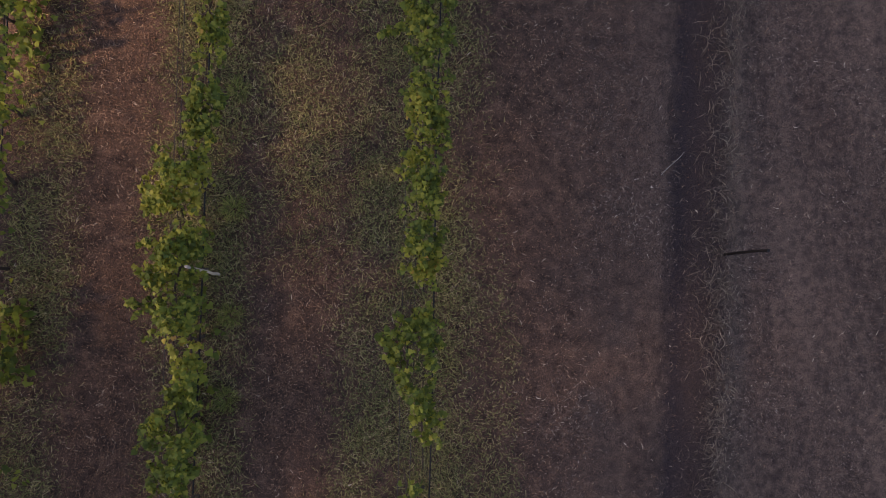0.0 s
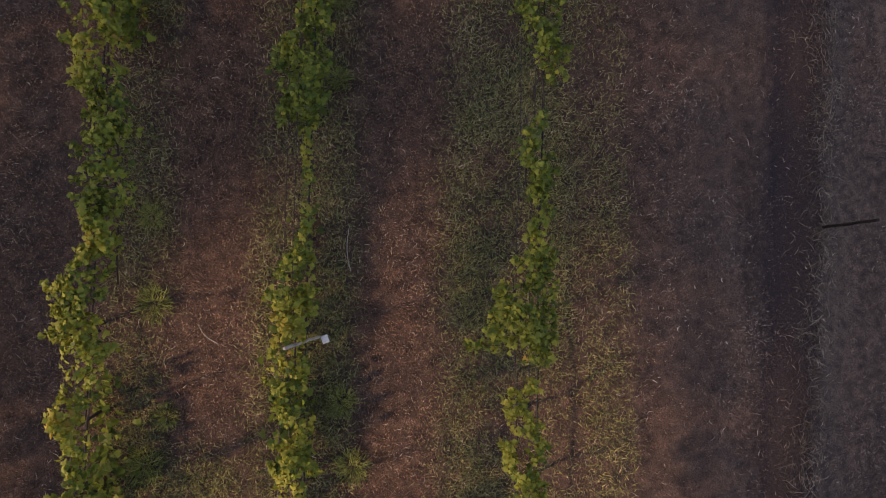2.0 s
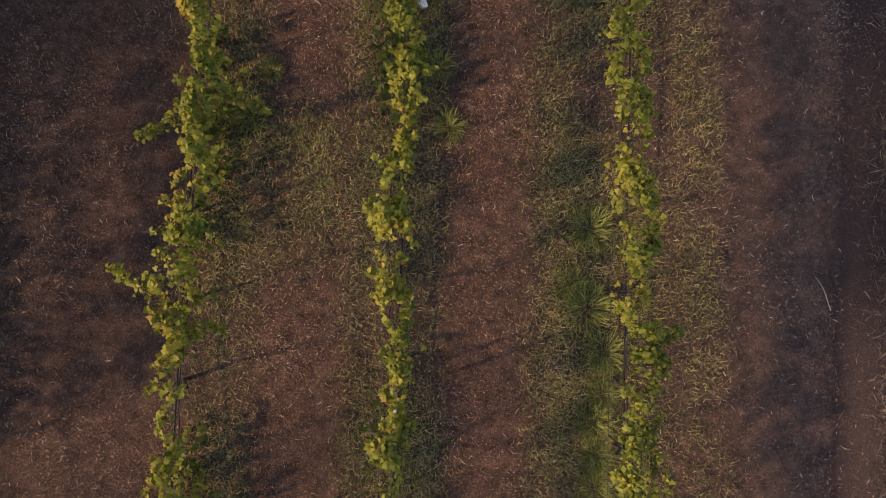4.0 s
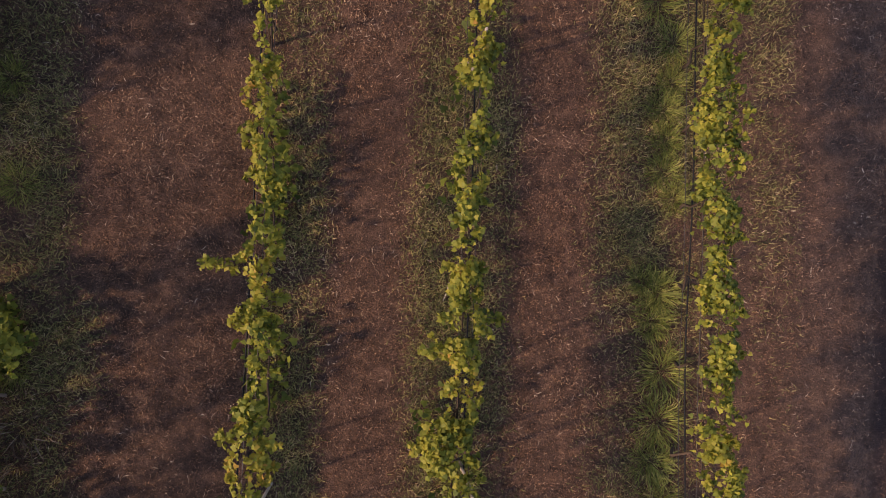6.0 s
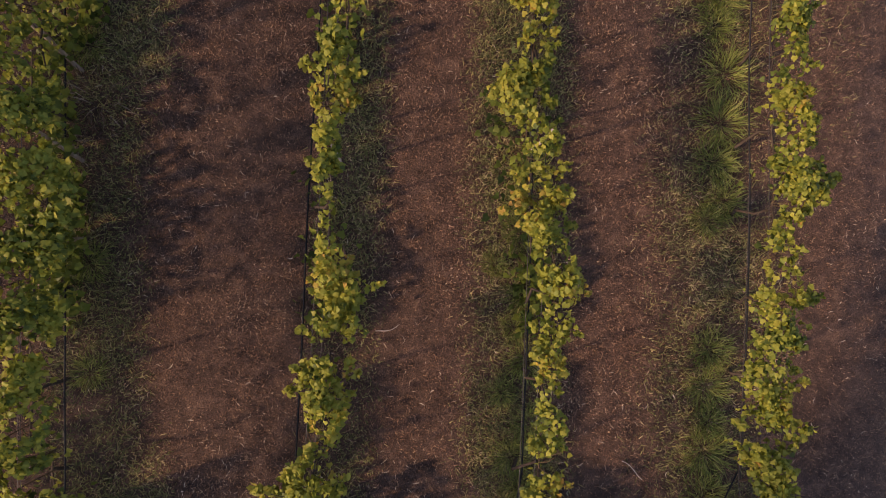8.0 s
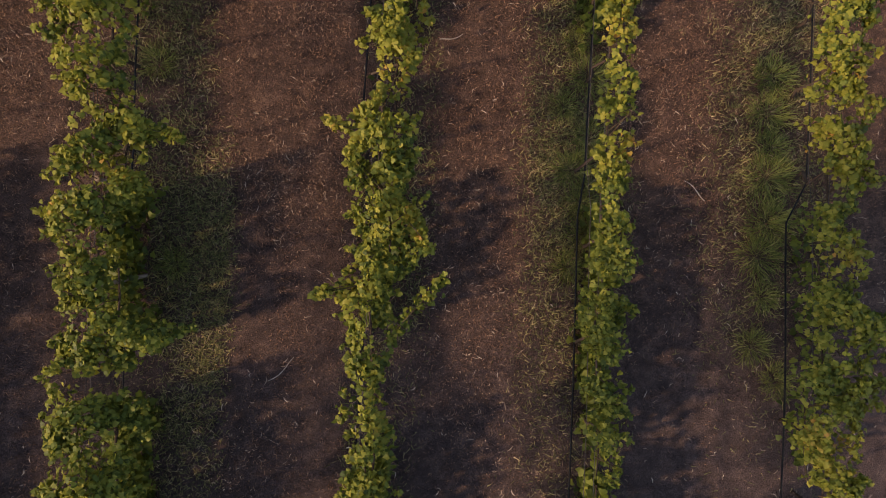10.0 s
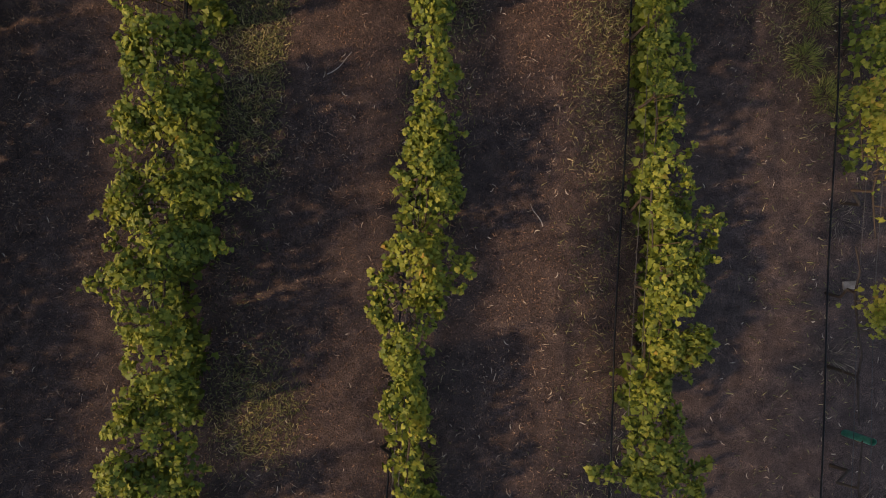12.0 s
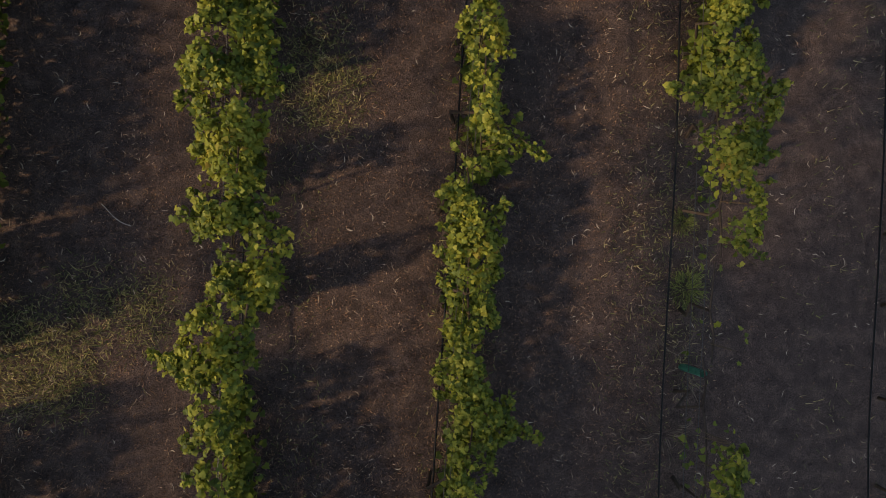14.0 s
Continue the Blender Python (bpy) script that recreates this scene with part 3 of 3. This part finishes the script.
SOUTH_C = [(-15, 32), (-17, 25), (-24, 24), (-20, 23), (-16, 12), (-13, 13), (-25, 14), (-7, 9), (-18, 4), (-31, 23), (-24, 19), (-2, 44), (-19, 41), (-8, 38), (-22, 39), (-7, 46),
    (-22, 8), (-34, 16), (-25, 31), (-34, 40), (-29, 40), (-24, 39), (-6, 28), (4, 29), (5, 25), (3, 4), (1, 7), (1, 12), (0, 7), (0, 1), (-3, 8), (-5, 16), (-10, 20), (-10,
    20), (-10, 20), (-10, 20)]
REACH_C = NORTH_C + MIDDLE_C + SOUTH_C
NORTH_D = [(-22, 35), (-6, 30), (-15, 29), (-17, 29), (-12, 25), (-15, 25), (-21, 23), (-19, 28), (-14, 27), (-19, 25), (-2, 24), (-6, 23), (-37, 25), (-28, 24), (-15, 25), (-2,
    26), (6, 24), (8, 18), (-18, 6), (-20, 13), (-10, 14), (-3, 24), (-6, 24), (-19, 15), (-46, 10), (-52, 22), (-51, 13), (-4, 14), (-30, -3), (-26, 5), (-35, 10), (-22,
    10), (-22, 15), (-16, 12), (-20, 11), (-20, 26), (-15, 21), (-10, 18)]
MIDDLE_D = [(-10, 15), (-23, 6), (1, 42), (0, 39), (-5, 23), (-5, 20), (-10, 27), (-12, 36), (-15, 28), (-6, 39), (-11, 29), (-8, 26), (-4, 36), (-2, 24), (-8, 32), (-6, 33), (-4,
    32), (0, 30), (-13, 26), (-3, 31), (-6, 37), (-2, 37), (-2, 39), (-3, 74), (7, 37), (-1, 21), (-2, 21), (-10, 37), (-12, 19), (-14, 33), (-29, 28), (-35, 23), (-37, 32),
    (-38, 12), (-23, 21), (-16, 15), (-41, -7), (-35, 6)]
SOUTH_D = [(-26, 15), (-37, 2), (-39, 38), (-36, 21), (-57, 50), (-54, 25), (-47, 4), (-34, 8), (-26, 9), (-17, 10), (-19, -9), (-21, -20), (-22, -18), (-32, -5), (-24, 4), (-13,
    -12), (-12, -11), (-11, -10), (-9, -8), (-8, -7), (-5, -4), (-5, -4), (-5, -4), (-5, -4), (-5, -4), (-5, -4), (-5, -4), (-5, -4), (-5, -4), (-5, -4), (-5, -4), (-5, -4),
    (-5, -4), (-5, -4), (-5, -4), (-5, -4)]
REACH_D = NORTH_D + MIDDLE_D + SOUTH_D
REACH = {0: REACH_A, 1: REACH_B, 2: REACH_C, 3: REACH_D, -1: [(-45, 40)] * 112}
# where light gets in under the leaves: row, y, half length
OPENINGS = [(0, -24.45, 0.4), (0, -25.7, 0.42), (0, -27.0, 0.42), (0, -19.9, 0.3), (1, -20.0, 0.65), (1, -22.75, 0.65), (-1, -27.5, 0.4)]


def reach(r, y):
    """The west and the east edge of a row's leaves, from the row's line, in metres."""
    k, at = (4.2 - y) / 0.3, np.arange(len(REACH[r]))
    shift = np.where((r == 2) & (y < -20), 0.11, np.where((r == 3) & (y < -17), 0.1, 0.0))
    return shift + np.interp(k, at, [a for a, _ in REACH[r]]) / 100 + 0.07, shift + np.interp(k, at, [c for _, c in REACH[r]]) / 100 + 0.015


# one lobed leaf: outline, with the stalk at the origin and the tip along +y, cupped and folded at the midrib
LOBES = np.array([(0.0, 0.0), (0.3, -0.16), (0.52, 0.1), (0.42, 0.3), (0.56, 0.58), (0.28, 0.62), (0.0, 0.98), (-0.28, 0.62), (-0.56, 0.58), (-0.42, 0.3), (-0.52, 0.1), (-0.3, -0.16)])
LEAF_V = np.concatenate([[(0.0, 0.32, -0.05)], np.column_stack([LOBES, -0.10 * np.abs(LOBES[:, 0]) ** 1.5 - 0.16 * np.clip(LOBES[:, 1] - 0.4, 0, 1) ** 1.2 + 0.04])])
LEAF_T = np.array([(0, k, k % 12 + 1) for k in range(1, 13)])
# the same leaf in fewer pieces: five lobes fanned out from the stalk
LOBED = np.array([(0.0, 0.0), (0.46, -0.1), (0.56, 0.4), (0.33, 0.56), (0.0, 1.0), (-0.33, 0.56), (-0.56, 0.4), (-0.46, -0.1)])
PLAIN = np.column_stack([LOBED, -0.3 * np.abs(LOBED[:, 0]) ** 1.5 - 0.24 * np.clip(LOBED[:, 1] - 0.4, 0, 1) ** 1.2])
PLAIN_T = np.array([(0, k, k + 1) for k in range(1, 7)])


def leaf_frames(n, out, face):
    """Turns of n leaves: blades face out of the hedge and to the light, tips droop outwards."""
    yaw = np.arctan2(out[:, 1], out[:, 0]) + rng.normal(0, 0.9, n)
    tipd = np.stack([np.cos(yaw), np.sin(yaw), rng.normal(-0.45, 0.45, n)], -1)
    tipd /= np.linalg.norm(tipd, axis=1)[:, None]
    up = face + rng.normal(0, 0.7, (n, 3)) + (-0.18, -0.06, 0.0)
    up[:, 2] = np.maximum(up[:, 2], 0.15)
    nrm = up - (up * tipd).sum(1)[:, None] * tipd
    nrm /= np.linalg.norm(nrm, axis=1)[:, None]
    return np.stack([np.cross(tipd, nrm), tipd, nrm], -1)


def single_leaf(mat):
    me = bpy.data.meshes.new("leaf")
    me.from_pydata(LEAF_V, [], LEAF_T)
    me.materials.append(mat)
    return me


SINGLE = [single_leaf(m) for m in (single_green, single_lime, single_yellow)]
AUTUMN = {-1: 0.15, 0: 0.32, 1: 0.4, 2: 0.35, 3: 0.3}
TOP = {-1: 1.6, 0: 1.68, 1: 1.52, 2: 1.4, 3: 1.52}
THICK = {-1: 0.6, 0: 1.1, 1: 1.0, 2: 1.0, 3: 1.0}


def autumn_level(r, y):
    a = AUTUMN[r] + 0.2 * float(waves(y, r * 7.0, 0.8, 11))
    if r == 1 and -17 < y < -9 or r == 2 and -18 < y < -11:
        a += 0.22
    # these stand in tree shade, so their leaves are painted greener and darker
    if r in (2, 3) and -1.5 < y < 2:
        a -= 0.1
    if -9 < y < -3.2:
        a += 0.24
    if r == 3 and y < -15:
        a += 0.25
    elif y < -19:
        a -= 0.14
    return min(max(a, 0.03), 0.9)


def vine(r, y, sticks=()):
    """One vine: trunk, arms along the wire, canes with leaves. sticks: canes that reach out (dx, dy, dz)."""
    x0 = row_x(r, y)
    z0 = float(ground_z(np.array(x0), np.array(y)))
    a_level = autumn_level(r, y)
    tint = "dense green" if a_level < 0.2 else "yellowing green" if a_level < 0.5 else "thin autumn-yellow"
    root = empty("grapevine", x0, y, z0, f"{tint} grapevine trained on wires in a row", "grapevine", "grapevines in rows")
    arm_z, top = 0.95, TOP[r] + (0.2 if r == 2 and y < -18 else 0.0) - (0.06 if r == 0 and y < -21 else 0.0) + 0.08 * float(waves(y, r * 3.0, 1.4, 8))
    bm = bmesh.new()
    bend = rng.normal(0, 0.05, 2)
    cx = float(np.clip(np.mean(reach(r, np.array(y))), -0.12, 0.25))
    foot = (0.0, 0.0, -0.2, 0.1, 0.3)[r + 1] + (cx if y < -18 and r > 0 else 0.0)
    tube(bm, [(foot, 0, -0.05), (foot * 0.8 + bend[0], bend[1], 0.3), (foot * 0.4 - bend[0], -bend[1], 0.65), (cx, 0, arm_z)], [0.026, 0.019, 0.016, 0.014], 7, 0.12)
    part("trunk", bm, bark_mat, root, "gnarled dark bark trunk")
    for way in (-1, 1):
        bm = bmesh.new()
        tube(bm, [(cx, 0, arm_z - 0.01), (cx + rng.normal(0, 0.02), way * 0.25, arm_z + 0.03), (cx + rng.normal(0, 0.02), way * 0.52, arm_z + rng.normal(0.02, 0.02))], [0.014, 0.011, 0.008], 6, 0.1)
        part("arm", bm, bark_mat, root)
    # canes
    canes = []
    for k in range(9):
        v = rng.uniform(-0.52, 0.52)
        lo, hi = reach(r, y + v)
        if rng.random() > (hi - lo) / 0.3:
            continue
        u = lo + (hi - lo) * rng.uniform(0.1, 0.9)
        canes.append(((cx, v, arm_z), (u, v + rng.normal(0, 0.12), top - rng.uniform(0.08, 0.2) - z0), 1.0))
    for sy, dx, dy, dz in sticks:
        lo, hi = reach(r, sy)
        edge = (hi - 0.1 if dx > 0.12 else lo + 0.1 if dx < -0.12 else (lo + hi) / 2)
        canes.append(((cx, sy - y - dy * 0.4, arm_z + 0.2), (edge + dx, sy - y + dy, arm_z + 0.34 + dz), 2.2))
    at, out, face = [], [], []
    for a, c, w in canes:
        a, c = np.array(a), np.array(c)
        bm = bmesh.new()
        m1 = (a + c) / 2 + np.array([0, 0, 0.06 * w])
        tube(bm, [a, m1, c], [0.006, 0.005, 0.003], 5)
        part("cane", bm, cane_mat, root)
        if w > 1:
            # a leafy shoot: leaves in turn on either side, smaller and closer to the tip
            s = np.sqrt(rng.uniform(0.05, 1.0, int(85 * np.linalg.norm(c - a) / 0.6)))
            p = ((1 - s) ** 2)[:, None] * a + (2 * s * (1 - s))[:, None] * m1 + (s**2)[:, None] * c + rng.normal(0, 1, (len(s), 3)) * (0.06 - 0.035 * s)[:, None]
            at.append(p)
            out.append(rng.normal(0, 1, (len(s), 2)) + (c - a)[:2] * 1.5)
            face.append(np.tile((0.0, 0.0, 0.8), (len(s), 1)))
    # leaves cover the hedge's uneven top and sides, and thin out inside it
    late = y < -17.5
    low = 0.62 if late and r < 3 else 0.78
    count = int(FOLIAGE * (1.3 if late else 1.0) * THICK[r])
    v, f = rng.uniform(-0.5, 0.5, count), rng.uniform(0, 1, count)
    lo, hi = reach(r, y + v)
    wide = hi - lo
    lo = lo + 0.06 * waves(v + y, v * 0 + r * 5.0, 13.0, 2) * (wide > 0.12)
    hi = hi + 0.06 * waves(v + y, v * 0 + r * 5.0, 14.0, 9) * (wide > 0.12)
    keep = rng.random(count) < np.clip((wide - 0.02) / 0.9, 0.0, 1)
    v, f, lo, hi = v[keep], f[keep], lo[keep], hi[keep]

    def surface(u, v, lo, hi):
        s = np.clip((u - lo) / np.maximum(hi - lo, 0.05) * 2 - 1, -1, 1)
        dome = 0.7 + 0.3 * np.sqrt(1 - 0.9 * s * s)
        return low + (top - low) * dome + 0.13 * waves(u + x0, v + y, 6.0, 4 + r) + 0.06 * waves(u + x0, v + y, 15.0, 6)

    u = lo + (hi - lo) * f
    roof, e = surface(u, v, lo, hi), 0.03
    slope = np.stack([-(surface(u + e, v, lo, hi) - roof) / e, -(surface(u, v + e, lo, hi) - roof) / e, np.ones(len(u))], -1)
    slope /= np.linalg.norm(slope, axis=1)[:, None]
    h = roof - rng.exponential(0.11, len(u)) + 0.02 - z0
    clump = waves(u + x0, v + y, 10.0, 3 + r)
    ok = rng.random(len(v)) < np.clip(0.62 + 1.5 * clump, 0.06, 1)
    for rr, oy, half in OPENINGS:
        ok &= (np.abs(v + y - oy) > half) | (rr != r) | (h > (0.95 if r == 0 else 1.15))
    at.append(np.stack([u, v, h], -1)[ok])
    out.append(np.stack([(f[ok] - 0.5) * 2.5, rng.normal(0, 0.6, ok.sum())], -1))
    face.append(slope[ok])
    # sprigs: short shoots that stick out of the hedge's sides and top
    for k in range(9):
        v0, way = rng.uniform(-0.5, 0.5), rng.choice((-1, 1))
        lo, hi = reach(r, y + v0)
        if hi - lo < 0.14:
            continue
        a = np.array([(hi if way > 0 else lo) - way * 0.07, v0, low + (top - low) * 0.78])
        c = a + (way * rng.uniform(0.07, 0.19), rng.normal(0, 0.12), rng.uniform(-0.02, 0.14))
        q = np.sqrt(rng.random(17))[:, None]
        at.append(a + (c - a) * q + rng.normal(0, 1, (17, 3)) * (0.04 - 0.028 * q))
        out.append(np.tile((c - a)[:2] * 4, (17, 1)) + rng.normal(0, 0.6, (17, 2)))
        face.append(np.tile((0.0, 0.0, 0.9), (17, 1)))
    skirt = (2.0, 1.5, 1.0, 1.5 if y > -24.3 else 0.1, 0.3 if y > -21 else 0.0)[r + 1] if late else (1.5 if y > -12 else 0.8 if y > -15.6 else 0.0) if r <= 0 else 0.3 if r == 1 and -6.9 < y < -4.2 else max(0.0, 0.7 * float(waves(y, r * 4.0, 1.7, 6))) if r < 3 else 0.0
    if skirt:
        # thick skirt of leaves down to the ground, largely added to shade the alleys
        m = int(500 * skirt)
        v = rng.uniform(-0.5, 0.5, m)
        lo, hi = reach(r, y + v)
        v = v[rng.random(m) < np.clip((hi - lo) / 0.3, 0, 1)]
        for rr, oy, half in OPENINGS:
            v = v[(np.abs(v + y - oy) > half) | (rr != r)]
        m = len(v)
        at.append(np.stack([np.mean(reach(r, y + v), 0) + ((0.0, 0.0, 0.05, 0.2, 0.35)[r + 1] if late else 0.0 if r < 1 else -0.1) + rng.normal(0, 0.08 if r < 1 or late else 0.13, m), v, rng.uniform(0.06, 0.5 if r > 1 and not late or r == 1 and not late else 0.7 if r >= 1 else 0.9 if late else 1.2, m)], -1))
        out.append(rng.normal(0, 1, (m, 2)))
        face.append(rng.normal(0, 0.4, (m, 3)) + (0, 0, 0.6))
    at, out, face = np.concatenate(at), np.concatenate(out), np.concatenate(face)
    n = len(at)
    if n == 0:
        return root
    R = leaf_frames(n, out, face)
    size = rng.uniform(0.045, 0.1, n) * (0.64 if y < -18 else 0.72) * np.where(at[:, 2] < 0.75, 1.6, 1.0)
    tone = 0.2 + 0.6 * rng.random(n) + 0.55 * waves(at[:, 0] * 2 + x0, at[:, 1] * 2 + y * 2, 2.2, 5)
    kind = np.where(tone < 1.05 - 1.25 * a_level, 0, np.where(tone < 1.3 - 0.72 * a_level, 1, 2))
    # leaves below 0.8 m all turn dark green, painting in the shade low down
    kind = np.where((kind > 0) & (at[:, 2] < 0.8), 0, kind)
    # share of top leaves painted lime as if sunlit, few where tree shade lies
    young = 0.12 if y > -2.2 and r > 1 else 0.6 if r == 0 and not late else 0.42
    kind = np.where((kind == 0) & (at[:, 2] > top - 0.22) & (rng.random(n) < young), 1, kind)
    order = np.argsort(-at[:, 2])
    solo = order[:: max(1, n // (2 * SOLO))][:SOLO]
    rest = np.setdiff1d(np.arange(n), solo)
    Vv = (np.einsum("nij,kj->nki", R[rest] * size[rest][:, None, None], PLAIN) + at[rest][:, None]).reshape(-1, 3)
    Tt = (PLAIN_T[None] + np.arange(len(rest))[:, None, None] * len(PLAIN)).reshape(-1, 3)
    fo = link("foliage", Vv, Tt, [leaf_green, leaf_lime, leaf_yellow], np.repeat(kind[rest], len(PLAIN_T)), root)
    tagged(fo, kind="stuff")
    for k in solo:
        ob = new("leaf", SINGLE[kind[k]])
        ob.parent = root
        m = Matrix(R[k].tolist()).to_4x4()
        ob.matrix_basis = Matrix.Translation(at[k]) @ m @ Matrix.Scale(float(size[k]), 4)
    return root


# canes that reach far out of a row: row, y, (dx, dy, dz)
STICKS = [(2, 1.0, -0.29, 0.1, 0.05), (3, 4.4, -0.41, -0.13, -0.15), (3, 0.3, -0.23, 0.37, -0.15), (1, -5.1, 0.63, -0.21, -0.15), (1, -5.4, -0.66, -0.19, -0.35), (3, -3.6, -0.36, 0.0, -0.15), (1, -7.4, -0.55, 0.33, 0.05),
          (1, -7.7, 0.36, -0.05, -0.15), (1, -11.2, -0.57, 0.05, 0.05), (1, -11.5, 0.28, -0.02, -0.05), (1, -11.8, -0.31, 0.03, -0.05), (2, -12.1, -0.3, 0.0, -0.05), (3, -8.0, 0.4, 0.22, -0.15), (2, -11.7, 0.33, -0.06, -0.15),
          (1, -13.3, 0.2, 0.03, -0.05), (3, -14.1, 0.3, 0.1, -0.15), (3, -15.4, 0.5, 0.03, -0.15), (1, -16.2, -0.25, -0.18, -0.15)]
STICKS += [(0, -17.4, 0.4, -0.13, 0.15), (0, -19.4, 0.5, 0.02, 0.15), (1, -17.4, -0.3, 0.12, 0.15), (1, -18.2, 0.25, -0.35, 0.15), (1, -18.9, -0.35, -0.12, 0.15), (1, -19.4, 0.59, 0.58, 0.15), (1, -17.9, -0.15, 0.33, 0.15),
           (3, -17.5, 0.2, -0.17, 0.15), (3, -19.9, 0.2, 0.15, 0.15), (3, -20.5, 0.2, 0.2, 0.15), (3, -19.1, 0.3, -0.02, 0.15), (3, -17.1, 0.35, 0.33, 0.15), (0, -21.5, 0.3, -0.17, 0.15), (0, -22.1, 0.25, -0.09, 0.15),
           (0, -22.5, -0.2, -0.07, 0.15), (1, -22.1, 0.2, -0.26, 0.15), (1, -22.6, -0.15, 0.21, 0.15)]
STICKS += [(2, -21.8, 0.3, 0.06, 0.15), (2, -23.1, -0.35, -0.4, 0.15), (2, -23.9, -0.2, 0.16, 0.15), (2, -24.0, 0.05, 0.36, 0.15), (2, -24.3, -0.5, 0.07, 0.15), (2, -24.3, 0.25, 0.17, 0.15), (0, -25.7, -0.2, 0.01, 0.15),
           (0, -27.0, -0.2, 0.04, 0.15), (1, -24.7, 0.45, -0.3, 0.15), (1, -25.7, 0.2, 0.26, 0.15), (1, -27.5, 0.4, -0.2, 0.05), (2, -27.8, 0.3, 0.01, -0.05), (0, -25.7, 0.2, -0.14, 0.15), (0, -24.5, 0.2, 0.07, 0.15)]
for r in (-1, 0, 1, 2, 3):
    hi, lo = SPAN[r]
    for yy in np.arange(hi - 0.4, lo, -1.0):
        yv = float(yy + rng.normal(0, 0.05))
        vine(r, yv, [s[1:] for s in STICKS if s[0] == r and abs(s[1] - yy) <= 0.5])


# ---- tree guards ----
def guard(x, y, turn):
    bm = bmesh.new()
    rings = []
    for k in range(7):
        z = 0.42 * k / 6
        rings.append([bm.verts.new(((0.055 + 0.006 * math.sin(k)) * math.cos(w), (0.04) * math.sin(w), z)) for w in (2 * math.pi * s / 12 for s in range(12))])
    for one, two in zip(rings, rings[1:]):
        for s in range(12):
            bm.faces.new((one[s], one[(s + 1) % 12], two[(s + 1) % 12], two[s]))
    bmesh.ops.solidify(bm, geom=bm.faces, thickness=0.004)
    ob = part("tree_guard", bm, guard_mat, None)
    ob.matrix_basis = Matrix.Translation((x, y, float(ground_z(np.array(x), np.array(y))) - 0.01)) @ pose(0, 0, 0, 4, 8, turn)
    return tagged(ob, "green plastic tube guard round a young vine", "plant guard", "plant guards")


guard(-0.6, -24.12, 10)
guard(-0.68, -25.5, -15)
guard(-3.38, -27.12, 5)


# ---- gum trees beside the vineyard, whose shade falls over it ----
def gum_tree(x, y, low, high, wide, leafy):
    root = empty("gum_tree", x, y, 0, "tall gum tree with a loose grey-green crown", "tree", "gum trees")
    bm = bmesh.new()
    tube(bm, [(0, 0, -0.3), (0.1, 0.05, high * 0.25), (-0.1, 0.1, high * 0.5), (0.05, 0, high * 0.9)], [0.2, 0.15, 0.11, 0.04], 9, 0.06)
    part("trunk", bm, pale_wood, root)
    tips = []
    for k in range(18):
        a, h = rng.uniform(0, 2 * np.pi), rng.uniform(low, high)
        s = wide * math.sqrt(rng.uniform(0.05, 1.0)) * (0.55 + 0.45 * math.sin(math.pi * (h - low) / (high - low)))
        tip = (s * math.cos(a), s * math.sin(a), h)
        bm = bmesh.new()
        tube(bm, [(0, 0, max(h - 1.6, 1.0)), (tip[0] * 0.5, tip[1] * 0.5, h - 0.5), tip], [0.06, 0.04, 0.015], 6)
        part("limb", bm, pale_wood, root)
        tips.append(tip)
    count = int(15000 * leafy)
    c = np.array(tips)[rng.integers(0, len(tips), count)]
    p = c + rng.normal(0, 1, (count, 3)) * (wide * 0.26, wide * 0.26, 0.45)
    V, T = blades(p[:, 0], p[:, 1], rng.uniform(0.2, 0.4, count), rng.uniform(0.08, 0.14, count), rng.uniform(-80, 20, count), base_z=p[:, 2])
    crown = link("crown", V, T, [gum_mat], parent=root)
    tagged(crown, kind="stuff")
    return root


for seed, (x, y, low, high, wide, leafy) in enumerate(TREES):
    rng = np.random.default_rng(31 + seed)
    gum_tree(x, y, low, high, wide, leafy)
